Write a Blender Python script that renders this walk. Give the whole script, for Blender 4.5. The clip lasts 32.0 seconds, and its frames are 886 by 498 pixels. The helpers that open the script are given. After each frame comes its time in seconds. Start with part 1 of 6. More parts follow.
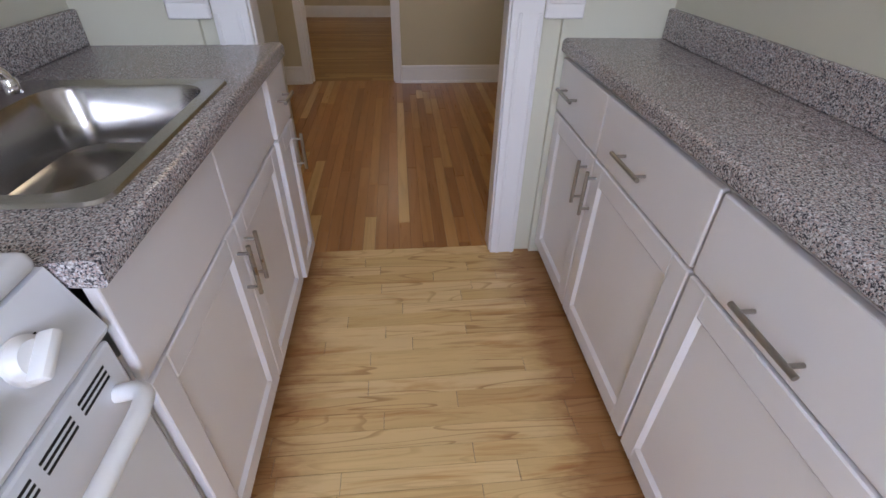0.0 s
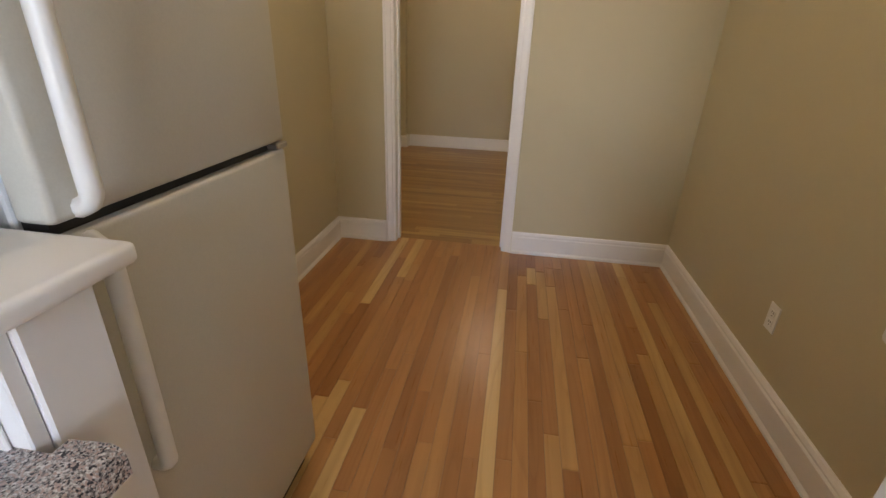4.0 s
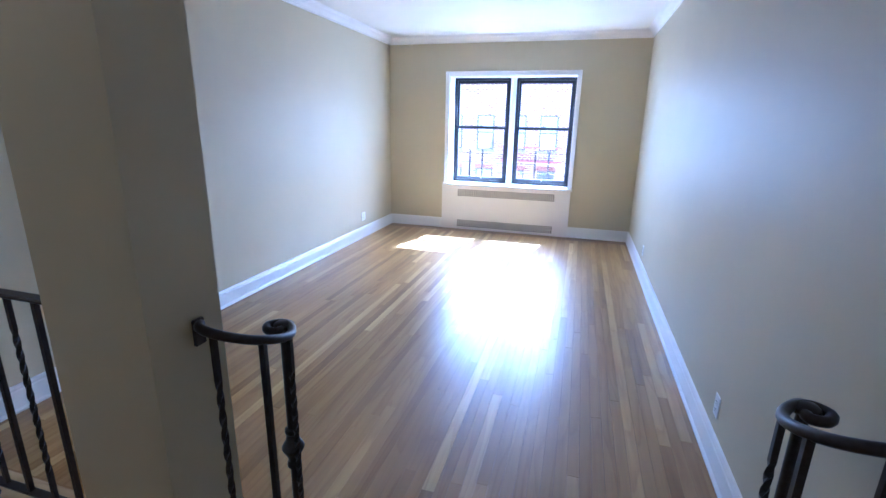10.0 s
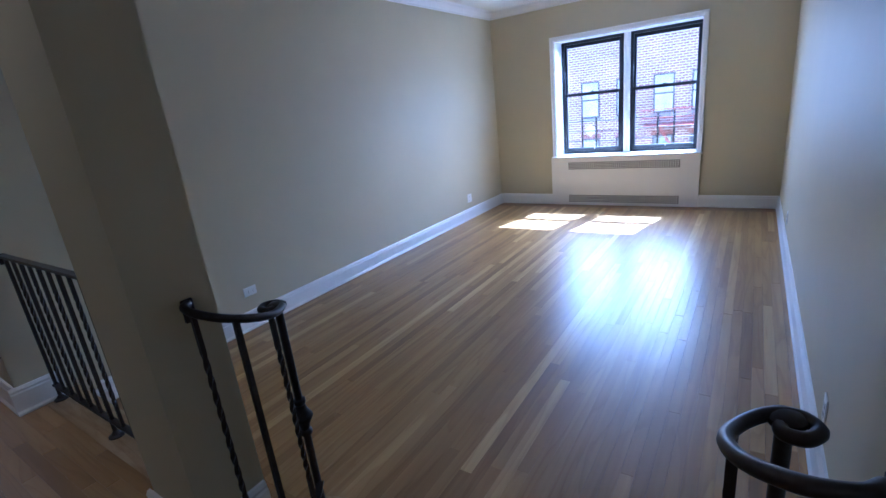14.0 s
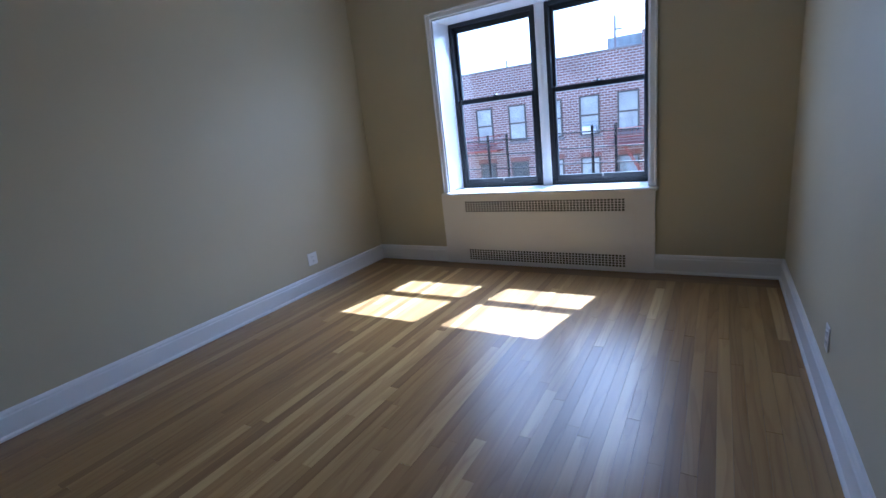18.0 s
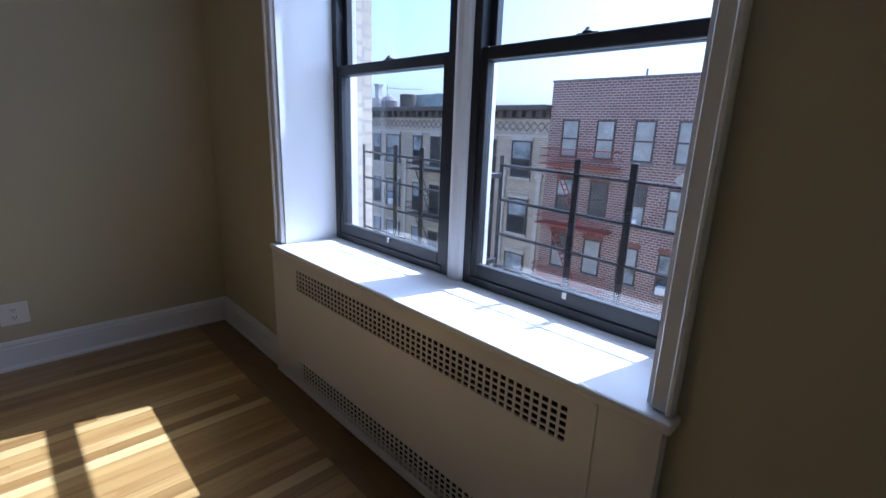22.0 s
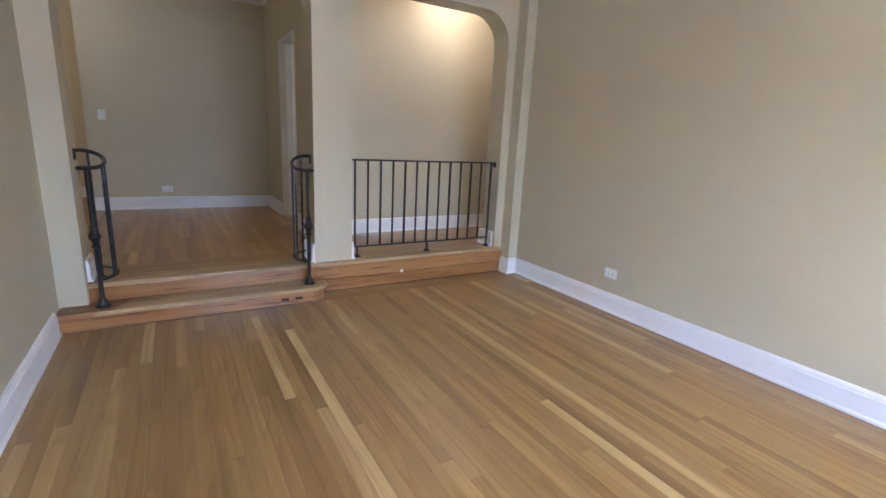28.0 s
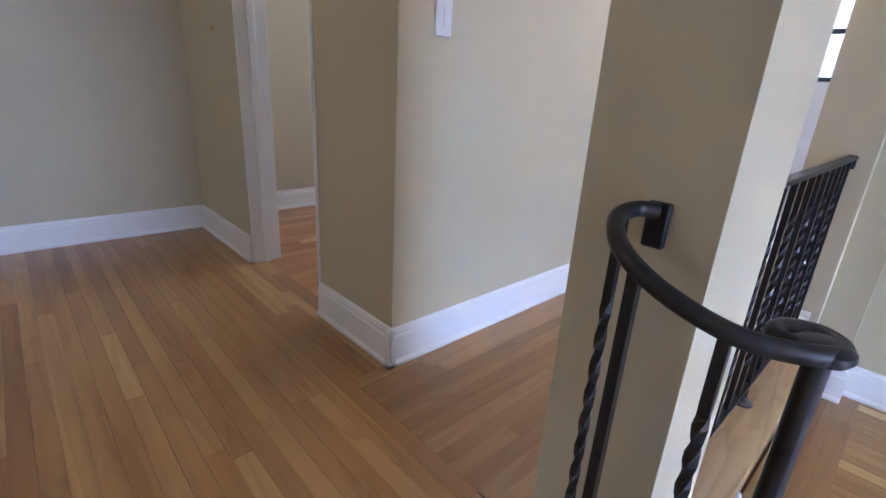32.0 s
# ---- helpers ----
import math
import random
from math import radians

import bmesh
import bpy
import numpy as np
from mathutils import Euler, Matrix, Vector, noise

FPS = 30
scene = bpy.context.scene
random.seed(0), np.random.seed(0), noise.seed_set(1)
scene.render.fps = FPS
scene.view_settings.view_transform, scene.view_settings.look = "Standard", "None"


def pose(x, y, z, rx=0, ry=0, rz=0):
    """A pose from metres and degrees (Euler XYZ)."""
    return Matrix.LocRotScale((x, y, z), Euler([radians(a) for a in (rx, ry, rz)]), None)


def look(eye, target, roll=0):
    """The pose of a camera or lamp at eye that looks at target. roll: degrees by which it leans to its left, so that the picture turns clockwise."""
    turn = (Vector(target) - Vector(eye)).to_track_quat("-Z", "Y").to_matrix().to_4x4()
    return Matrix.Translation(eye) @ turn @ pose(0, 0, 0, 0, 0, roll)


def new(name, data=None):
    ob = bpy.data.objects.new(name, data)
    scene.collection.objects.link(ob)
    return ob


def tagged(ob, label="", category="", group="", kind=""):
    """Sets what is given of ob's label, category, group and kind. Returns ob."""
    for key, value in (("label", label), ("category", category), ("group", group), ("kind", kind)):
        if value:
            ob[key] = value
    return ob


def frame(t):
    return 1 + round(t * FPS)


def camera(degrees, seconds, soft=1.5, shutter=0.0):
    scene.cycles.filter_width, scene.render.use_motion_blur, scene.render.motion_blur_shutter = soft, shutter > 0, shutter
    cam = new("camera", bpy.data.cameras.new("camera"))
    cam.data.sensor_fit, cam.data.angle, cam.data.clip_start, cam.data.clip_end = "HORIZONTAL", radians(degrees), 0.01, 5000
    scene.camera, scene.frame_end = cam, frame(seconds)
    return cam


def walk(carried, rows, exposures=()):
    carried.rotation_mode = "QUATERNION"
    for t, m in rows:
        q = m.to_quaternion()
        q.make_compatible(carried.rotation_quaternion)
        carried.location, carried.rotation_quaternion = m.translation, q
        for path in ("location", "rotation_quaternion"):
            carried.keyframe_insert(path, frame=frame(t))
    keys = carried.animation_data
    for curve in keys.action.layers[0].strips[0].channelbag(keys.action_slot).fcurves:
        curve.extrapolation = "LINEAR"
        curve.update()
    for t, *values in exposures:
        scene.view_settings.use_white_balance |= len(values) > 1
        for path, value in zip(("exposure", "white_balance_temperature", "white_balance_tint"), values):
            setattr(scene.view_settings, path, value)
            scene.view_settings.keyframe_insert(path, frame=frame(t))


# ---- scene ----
cam = camera(88.00, 32.0)

PATH = [
    (0.0, pose(2.161, -1.280, 1.262, 53.93, -0.77, -5.03)),
    (0.5, pose(2.152, -1.340, 1.277, 63.55, -0.05, -4.77)),
    (1.0, pose(2.150, -1.389, 1.366, 79.93, -0.53, -5.09)),
    (1.5, pose(2.133, -1.418, 1.415, 88.07, -0.71, -4.51)),
    (2.0, pose(2.202, -1.302, 1.333, 74.53, 3.15, -1.93)),
    (2.5, pose(2.268, -1.081, 1.327, 65.94, 2.90, -0.19)),
    (3.0, pose(2.200, -0.709, 1.299, 62.33, -1.75, 1.08)),
    (3.5, pose(2.232, -0.292, 1.298, 65.39, 2.14, 4.11)),
    (4.0, pose(2.149, 0.121, 1.303, 66.00, -1.82, 9.25)),
    (4.5, pose(2.156, 0.520, 1.297, 66.24, 0.47, 4.54)),
    (6.5, pose(1.974, 2.248, 1.252, 68.07, -1.91, 16.87)),
    (7.0, pose(1.899, 2.672, 1.255, 69.96, 0.85, 18.49)),
    (7.5, pose(1.784, 3.076, 1.264, 68.09, 3.26, 36.94)),
    (8.0, pose(1.570, 3.385, 1.263, 68.19, -0.51, 37.44)),
    (8.5, pose(1.396, 3.685, 1.270, 70.34, -2.48, 55.18)),
    (9.0, pose(1.130, 3.857, 1.295, 72.30, -4.57, 72.17)),
    (9.5, pose(0.913, 4.067, 1.333, 73.73, -1.77, 86.13)),
    (10.0, pose(0.707, 4.341, 1.347, 74.63, -1.09, 106.47)),
    (10.5, pose(0.551, 4.410, 1.333, 74.03, -0.68, 115.40)),
    (11.0, pose(0.519, 4.549, 1.311, 74.99, 0.30, 134.25)),
    (11.5, pose(0.576, 4.653, 1.315, 77.74, -0.12, 135.49)),
    (12.0, pose(0.716, 4.735, 1.287, 75.56, -0.23, 131.80)),
    (12.5, pose(0.764, 4.767, 1.288, 75.93, -0.42, 131.80)),
    (13.0, pose(0.770, 4.781, 1.283, 74.99, 0.60, 131.34)),
    (13.5, pose(0.665, 4.770, 1.277, 72.58, 3.20, 129.35)),
    (14.0, pose(0.455, 4.785, 1.307, 72.97, 6.07, 122.94)),
    (14.5, pose(0.219, 4.659, 1.263, 70.49, 3.15, 112.96)),
    (15.0, pose(-0.141, 4.710, 1.314, 67.76, 5.80, 107.72)),
    (15.5, pose(-0.480, 4.726, 1.303, 70.53, 6.16, 115.23)),
    (17.5, pose(-1.825, 4.669, 1.083, 76.67, 4.71, 116.56)),
    (18.0, pose(-2.266, 4.675, 1.083, 75.13, 6.47, 120.18)),
    (18.5, pose(-2.685, 4.626, 1.052, 74.79, 0.20, 120.02)),
    (19.0, pose(-3.040, 4.605, 1.002, 78.66, 0.71, 122.13)),
    (19.5, pose(-3.409, 4.607, 1.001, 77.56, -1.78, 124.76)),
    (20.0, pose(-3.853, 4.625, 1.027, 76.66, 1.49, 116.08)),
    (20.5, pose(-4.263, 4.655, 1.021, 74.68, 1.50, 127.61)),
    (21.0, pose(-4.605, 4.605, 0.995, 74.15, -2.98, 123.45)),
    (21.5, pose(-4.960, 4.627, 1.012, 75.72, -1.07, 130.66)),
    (22.0, pose(-5.185, 4.530, 1.031, 75.46, -2.04, 136.28)),
    (22.5, pose(-5.292, 4.385, 1.063, 73.66, -0.34, 153.73)),
    (23.0, pose(-5.309, 4.416, 1.063, 73.33, 1.05, 178.30)),
    (23.5, pose(-5.199, 4.457, 1.073, 73.82, 1.35, 197.02)),
    (24.0, pose(-4.981, 4.532, 1.016, 74.16, -0.24, 211.21)),
    (24.5, pose(-4.797, 4.568, 1.021, 72.66, -0.91, 224.94)),
    (25.0, pose(-4.768, 4.554, 1.011, 73.36, -0.32, 237.34)),
    (25.5, pose(-4.807, 4.539, 1.023, 77.37, -2.28, 238.04)),
    (27.5, pose(-4.242, 4.428, 1.029, 78.06, -3.61, 240.85)),
    (28.0, pose(-3.871, 4.414, 1.022, 76.74, -2.76, 239.94)),
    (28.5, pose(-3.467, 4.394, 1.024, 76.36, 0.06, 238.32)),
    (29.0, pose(-2.988, 4.410, 1.039, 75.86, -1.09, 245.13)),
    (29.5, pose(-2.546, 4.419, 1.048, 73.05, 0.23, 241.26)),
    (30.0, pose(-2.073, 4.350, 1.036, 71.24, -0.06, 244.54)),
    (30.5, pose(-1.623, 4.359, 1.019, 70.13, -2.66, 242.17)),
    (31.0, pose(-1.209, 4.278, 0.998, 71.10, -0.95, 238.87)),
    (31.5, pose(-0.765, 4.259, 0.990, 73.32, -4.14, 239.27)),
    (32.0, pose(-0.396, 4.150, 1.002, 70.87, -3.18, 227.32)),
]
walk(cam, PATH, (
    (0, 4.25, 6000, 19), (1.5, 4.3, 6100, 18), (2.5, 4.27, 6150, 17), (4.5, 5.3, 6250, 14), (6.5, 5.82, 5800, 15), (7, 5.9, 5500, 15),
    (8, 5.95, 4400, 13), (9, 5.4, 3950, 14), (10, 4.4, 3850, 14), (13, 3.65, 3850, 14), (15.5, 3.25, 3900, 14), (17.5, 2.5, 4150, 12),
    (19, 1.9, 4150, 10), (20, 1.4, 4150, 10), (21, 1.3, 4300, 11), (22, 1.22, 4600, 13), (23, 0.85, 4750, 11), (24, 1.48, 5400, 11),
    (25, 3.0, 5250, 10), (25.5, 3.5, 5300, 12), (28, 4.82, 4650, 16), (30, 5.12, 4450, 17), (31, 5.3, 4450, 17), (32, 5.45, 4200, 18)))

# ---- world, sun and lamps ----
world = bpy.data.worlds.new("world")
scene.world = world
world.use_nodes = True
wn = world.node_tree
sky = wn.nodes.new("ShaderNodeTexSky")
sky.sky_type = 'NISHITA'
sky.sun_disc = False
sky.sun_elevation = radians(49.7)
sky.sun_rotation = radians(-77)
sky.dust_density = 4.2
sky.air_density = 1.0
bgn = wn.nodes["Background"]
bgn.inputs[1].default_value = 0.15
wn.links.new(sky.outputs[0], bgn.inputs[0])

sun = new("sun", bpy.data.lights.new("sun", 'SUN'))
sun.data.energy = 5.0
sun.data.angle = radians(0.5)
sun.data.color = (1.0, 0.96, 0.90)
sun.matrix_world = look((-20.0, 7.6, 24.2), (0, 3.2, 0))


def area_lamp(name, at, target, w, h, energy, color):
    ob = new(name, bpy.data.lights.new(name, 'AREA'))
    ob.data.shape = 'RECTANGLE'
    ob.data.size, ob.data.size_y = w, h
    ob.data.energy, ob.data.color = energy, color
    ob.matrix_world = look(at, target)
    return ob


def bulb(name, at, energy, color, radius=0.08):
    ob = new(name, bpy.data.lights.new(name, 'POINT'))
    ob.data.energy, ob.data.color, ob.data.shadow_soft_size = energy, color, radius
    ob.location = at
    return ob


# sky light in the openings of the two windows
area_lamp("window_daylight", (-6.62, 3.305, 1.24), (-3.0, 3.305, -0.45), 1.75, 1.40, 3.3, (0.90, 0.95, 1.0))
bulb("dinette_bulb", (1.88, 1.75, 2.48), 0.32, (1.0, 0.70, 0.32), 0.12)
bulb("foyer_bulb", (1.95, 5.45, 2.46), 0.17, (1.0, 0.66, 0.28), 0.14)
bulb("corridor_bulb", (0.38, 1.66, 2.44), 0.50, (1.0, 0.65, 0.35), 0.15)
bulb("hall_bulb", (3.92, 7.30, 2.48), 0.85, (1.0, 0.64, 0.30), 0.1)
area_lamp("kitchen_daylight", (2.2, -2.68, 1.62), (2.1, 0.5, 1.0), 0.80, 1.05, 1.6, (0.92, 0.95, 1.0))
bulb("bathroom_bulb", (0.30, -0.50, 2.44), 0.24, (1.0, 0.62, 0.42), 0.12)


# ---- materials ----
def mat_base(name, rough=0.5, metal=0.0):
    m = bpy.data.materials.new(name)
    m.use_nodes = True
    b = m.node_tree.nodes["Principled BSDF"]
    b.inputs["Roughness"].default_value = rough
    b.inputs["Metallic"].default_value = metal
    return m, m.node_tree, b


def N(nt, kind, **kw):
    n = nt.nodes.new(kind)
    for k, v in kw.items():
        n.inputs[k].default_value = v
    return n


def mapping(nt, scale):
    g = nt.nodes.new("ShaderNodeNewGeometry")
    mp = nt.nodes.new("ShaderNodeMapping")
    mp.inputs["Scale"].default_value = scale
    nt.links.new(g.outputs["Position"], mp.inputs["Vector"])
    return mp.outputs[0]


def mixc(nt, fac, a, b, mode='MIX'):
    n = nt.nodes.new("ShaderNodeMix")
    n.data_type, n.blend_type = 'RGBA', mode
    for sock, v in ((n.inputs[0], fac), (n.inputs[6], a), (n.inputs[7], b)):
        if hasattr(v, "links"):
            nt.links.new(v, sock)
        elif isinstance(v, (int, float)):
            sock.default_value = v
        else:
            sock.default_value = (*v, 1)
    return n.outputs[2]


def ramp(nt, fac, stops):
    r = nt.nodes.new("ShaderNodeValToRGB")
    el = r.color_ramp.elements
    while len(el) < len(stops):
        el.new(0.5)
    for e, (p, c) in zip(el, stops):
        e.position, e.color = p, (*c, 1)
    nt.links.new(fac, r.inputs[0])
    return r.outputs[0]


def bump(nt, b, height, strength=0.2, distance=0.002):
    bn = nt.nodes.new("ShaderNodeBump")
    bn.inputs["Strength"].default_value, bn.inputs["Distance"].default_value = strength, distance
    nt.links.new(height, bn.inputs["Height"])
    nt.links.new(bn.outputs[0], b.inputs["Normal"])


def paint(name, col, rough=0.5, var=0.05, scale=1.3, grain=0.10, relief=0.0012):
    """Rolled wall or brushed trim paint: broad unevenness, fine stipple."""
    m, nt, b = mat_base(name, rough)
    big = N(nt, "ShaderNodeTexNoise", Scale=scale, Detail=4)
    nt.links.new(mapping(nt, (1, 1, 1)), big.inputs["Vector"])
    dark = tuple(c * (1 - 2 * var) for c in col)
    lite = tuple(min(1, c * (1 + var)) for c in col)
    nt.links.new(ramp(nt, big.outputs[0], ((0.3, dark), (0.7, lite))), b.inputs["Base Color"])
    fine = N(nt, "ShaderNodeTexNoise", Scale=260, Detail=3)
    nt.links.new(mapping(nt, (1, 1, 1)), fine.inputs["Vector"])
    mid = N(nt, "ShaderNodeTexNoise", Scale=9, Detail=3)
    nt.links.new(mapping(nt, (1, 1, 1)), mid.inputs["Vector"])
    add = nt.nodes.new("ShaderNodeMath")
    add.operation = 'MULTIPLY_ADD'
    nt.links.new(mid.outputs[0], add.inputs[0])
    add.inputs[1].default_value = 2.0
    nt.links.new(fine.outputs[0], add.inputs[2])
    bump(nt, b, add.outputs[0], grain, relief)
    rr = nt.nodes.new("ShaderNodeMapRange")
    rr.inputs[3].default_value, rr.inputs[4].default_value = rough - 0.03, rough + 0.04
    nt.links.new(mid.outputs[0], rr.inputs[0])
    nt.links.new(rr.outputs[0], b.inputs["Roughness"])
    return m


def wood(name, stops, rough=0.25, along='x', ring=1.0, coat=0.25, grain_amt=0.7, ring_amt=0.25, rings=7.0, pore_amt=0.12, figured=False):
    """Strip flooring: a tone per board, long grain, dark knots and pores."""
    m, nt, b = mat_base(name, rough)
    oi = nt.nodes.new("ShaderNodeObjectInfo")
    geo = nt.nodes.new("ShaderNodeNewGeometry")
    mix = nt.nodes.new("ShaderNodeMath")
    mix.operation = 'ADD'
    nt.links.new(oi.outputs["Random"], mix.inputs[0])
    nt.links.new(geo.outputs["Random Per Island"], mix.inputs[1])
    fr = nt.nodes.new("ShaderNodeMath")
    fr.operation = 'FRACT'
    nt.links.new(mix.outputs[0], fr.inputs[0])
    tone = ramp(nt, fr.outputs[0], stops)
    comb = nt.nodes.new("ShaderNodeVectorMath")
    comb.operation = 'SCALE'
    comb.inputs[0].default_value = (7.3, 11.9, 3.1)
    nt.links.new(fr.outputs[0], comb.inputs[3])
    addv = nt.nodes.new("ShaderNodeVectorMath")
    nt.links.new(geo.outputs["Position"], addv.inputs[0])
    nt.links.new(comb.outputs[0], addv.inputs[1])
    sc = (0.8, 15, 15) if along == 'x' else (15, 0.8, 15)
    mp = nt.nodes.new("ShaderNodeMapping")
    mp.inputs["Scale"].default_value = sc
    nt.links.new(addv.outputs[0], mp.inputs[0])
    grain = N(nt, "ShaderNodeTexNoise", Scale=1.0 * ring, Detail=4, Roughness=0.55, Distortion=0.8)
    nt.links.new(mp.outputs[0], grain.inputs["Vector"])
    g1 = ramp(nt, grain.outputs[0], ((0.28, (0.70, 0.63, 0.56)), (0.46, (0.93, 0.91, 0.89)), (0.60, (1.05, 1.05, 1.04)), (0.74, (1.22, 1.24, 1.26))))
    c0 = mixc(nt, grain_amt, tone, g1, 'MULTIPLY')
    mpr = nt.nodes.new("ShaderNodeMapping")
    mpr.inputs["Scale"].default_value = (0.75, 9, 9) if along == 'x' else (9, 0.75, 9)
    nt.links.new(addv.outputs[0], mpr.inputs[0])
    rn = N(nt, "ShaderNodeTexNoise", Scale=1.0, Detail=1.5, Roughness=0.4, Distortion=0.4)
    nt.links.new(mpr.outputs[0], rn.inputs["Vector"])
    rm = nt.nodes.new("ShaderNodeMath")
    rm.operation = 'MULTIPLY'
    rm.inputs[1].default_value = rings
    nt.links.new(rn.outputs[0], rm.inputs[0])
    rf = nt.nodes.new("ShaderNodeMath")
    rf.operation = 'FRACT'
    nt.links.new(rm.outputs[0], rf.inputs[0])
    gr = ramp(nt, rf.outputs[0], ((0.0, (0.62, 0.50, 0.40)), (0.16, (0.80, 0.72, 0.64)), (0.40, (1, 1, 1)), (0.93, (1, 1, 1)), (1.0, (0.66, 0.55, 0.45))))
    if figured:
        # late-wood lines that are strong on some boards and faint on others
        gr = ramp(nt, rf.outputs[0], ((0.0, (0.50, 0.34, 0.22)), (0.07, (0.62, 0.48, 0.36)), (0.16, (1, 1, 1)), (0.97, (1, 1, 1)), (1.0, (0.50, 0.34, 0.22))))
        per = nt.nodes.new("ShaderNodeMath")
        per.operation = 'MULTIPLY'
        nt.links.new(fr.outputs[0], per.inputs[0])
        per.inputs[1].default_value = 7.0
        pf = nt.nodes.new("ShaderNodeMath")
        pf.operation = 'FRACT'
        nt.links.new(per.outputs[0], pf.inputs[0])
        am = nt.nodes.new("ShaderNodeMapRange")
        am.inputs[3].default_value, am.inputs[4].default_value = 0.08, ring_amt * 1.4
        nt.links.new(pf.outputs[0], am.inputs[0])
        ring_amt = am.outputs[0]
    c1 = mixc(nt, ring_amt, c0, gr, 'MULTIPLY')
    mp2 = nt.nodes.new("ShaderNodeMapping")
    mp2.inputs["Scale"].default_value = (5, 160, 160) if along == 'x' else (160, 5, 160)
    nt.links.new(addv.outputs[0], mp2.inputs[0])
    pore = N(nt, "ShaderNodeTexNoise", Scale=1.0, Detail=4)
    nt.links.new(mp2.outputs[0], pore.inputs["Vector"])
    g2 = ramp(nt, pore.outputs[0], ((0.34, (0.72, 0.66, 0.60)), (0.44, (1, 1, 1))))
    c2 = mixc(nt, pore_amt, c1, g2, 'MULTIPLY')
    mp3 = nt.nodes.new("ShaderNodeMapping")
    mp3.inputs["Scale"].default_value = (0.8, 3.0, 3.0) if along == 'x' else (3.0, 0.8, 3.0)
    nt.links.new(addv.outputs[0], mp3.inputs[0])
    knot = N(nt, "ShaderNodeTexVoronoi", Scale=1.0)
    nt.links.new(mp3.outputs[0], knot.inputs["Vector"])
    g3 = ramp(nt, knot.outputs["Distance"], ((0.012, (0.30, 0.20, 0.13)), (0.045, (1, 1, 1))))
    c3 = mixc(nt, 0.5, c2, g3, 'MULTIPLY')
    nt.links.new(c3, b.inputs["Base Color"])
    b.inputs["Coat Weight"].default_value = coat
    b.inputs["Coat Roughness"].default_value = 0.24
    rr = nt.nodes.new("ShaderNodeMapRange")
    rr.inputs[3].default_value, rr.inputs[4].default_value = rough - 0.05, rough + 0.12
    nt.links.new(pore.outputs[0], rr.inputs[0])
    nt.links.new(rr.outputs[0], b.inputs["Roughness"])
    wav = N(nt, "ShaderNodeTexNoise", Scale=3.0, Detail=2)
    nt.links.new(geo.outputs["Position"], wav.inputs["Vector"])
    hh = nt.nodes.new("ShaderNodeMath")
    hh.operation = 'MULTIPLY_ADD'
    nt.links.new(wav.outputs[0], hh.inputs[0])
    hh.inputs[1].default_value = 1.5
    nt.links.new(pore.outputs[0], hh.inputs[2])
    h2 = nt.nodes.new("ShaderNodeMath")
    h2.operation = 'MULTIPLY_ADD'
    nt.links.new(gr, h2.inputs[0])
    h2.inputs[1].default_value = 0.7
    nt.links.new(hh.outputs[0], h2.inputs[2])
    bump(nt, b, h2.outputs[0], 0.16, 0.0015)
    return m


def plain(name, col, rough=0.4, metal=0.0, var=0.06, scale=30, relief=0.0):
    m, nt, b = mat_base(name, rough, metal)
    n = N(nt, "ShaderNodeTexNoise", Scale=scale, Detail=4)
    nt.links.new(mapping(nt, (1, 1, 1)), n.inputs["Vector"])
    nt.links.new(ramp(nt, n.outputs[0], ((0.3, tuple(c * (1 - var) for c in col)), (0.7, tuple(min(1, c * (1 + var)) for c in col)))), b.inputs["Base Color"])
    rr = nt.nodes.new("ShaderNodeMapRange")
    rr.inputs[3].default_value, rr.inputs[4].default_value = max(0.02, rough - 0.08), rough + 0.08
    nt.links.new(n.outputs[0], rr.inputs[0])
    nt.links.new(rr.outputs[0], b.inputs["Roughness"])
    if relief:
        bump(nt, b, n.outputs[0], 0.4, relief)
    return m


def speckle(name):
    """Grey, black and rose granite-pattern laminate."""
    m, nt, b = mat_base(name, 0.22)
    v = N(nt, "ShaderNodeTexVoronoi", Scale=420)
    nt.links.new(mapping(nt, (1, 1, 1)), v.inputs["Vector"])
    n = N(nt, "ShaderNodeTexNoise", Scale=230, Detail=5, Roughness=0.75)
    nt.links.new(mapping(nt, (1, 1, 1)), n.inputs["Vector"])
    c = ramp(nt, n.outputs[0], ((0.37, (0.065, 0.062, 0.066)), (0.445, (0.20, 0.185, 0.19)), (0.51, (0.40, 0.38, 0.38)), (0.60, (0.69, 0.67, 0.67))))
    sep = nt.nodes.new("ShaderNodeSeparateColor")
    nt.links.new(v.outputs["Color"], sep.inputs[0])
    f = ramp(nt, sep.outputs[0], ((0.70, (0, 0, 0)), (0.74, (1, 1, 1))))
    c2 = mixc(nt, f, c, (0.42, 0.33, 0.31))
    f2 = ramp(nt, sep.outputs[1], ((0.80, (0, 0, 0)), (0.84, (1, 1, 1))))
    c3 = mixc(nt, f2, c2, (0.05, 0.05, 0.06))
    nt.links.new(c3, b.inputs["Base Color"])
    bump(nt, b, n.outputs[0], 0.05, 0.0005)
    return m


def glow(name, col, strength):
    m, nt, b = mat_base(name, 0.4)
    b.inputs["Base Color"].default_value = (*col, 1)
    b.inputs["Emission Color"].default_value = (*col, 1)
    b.inputs["Emission Strength"].default_value = strength
    return m


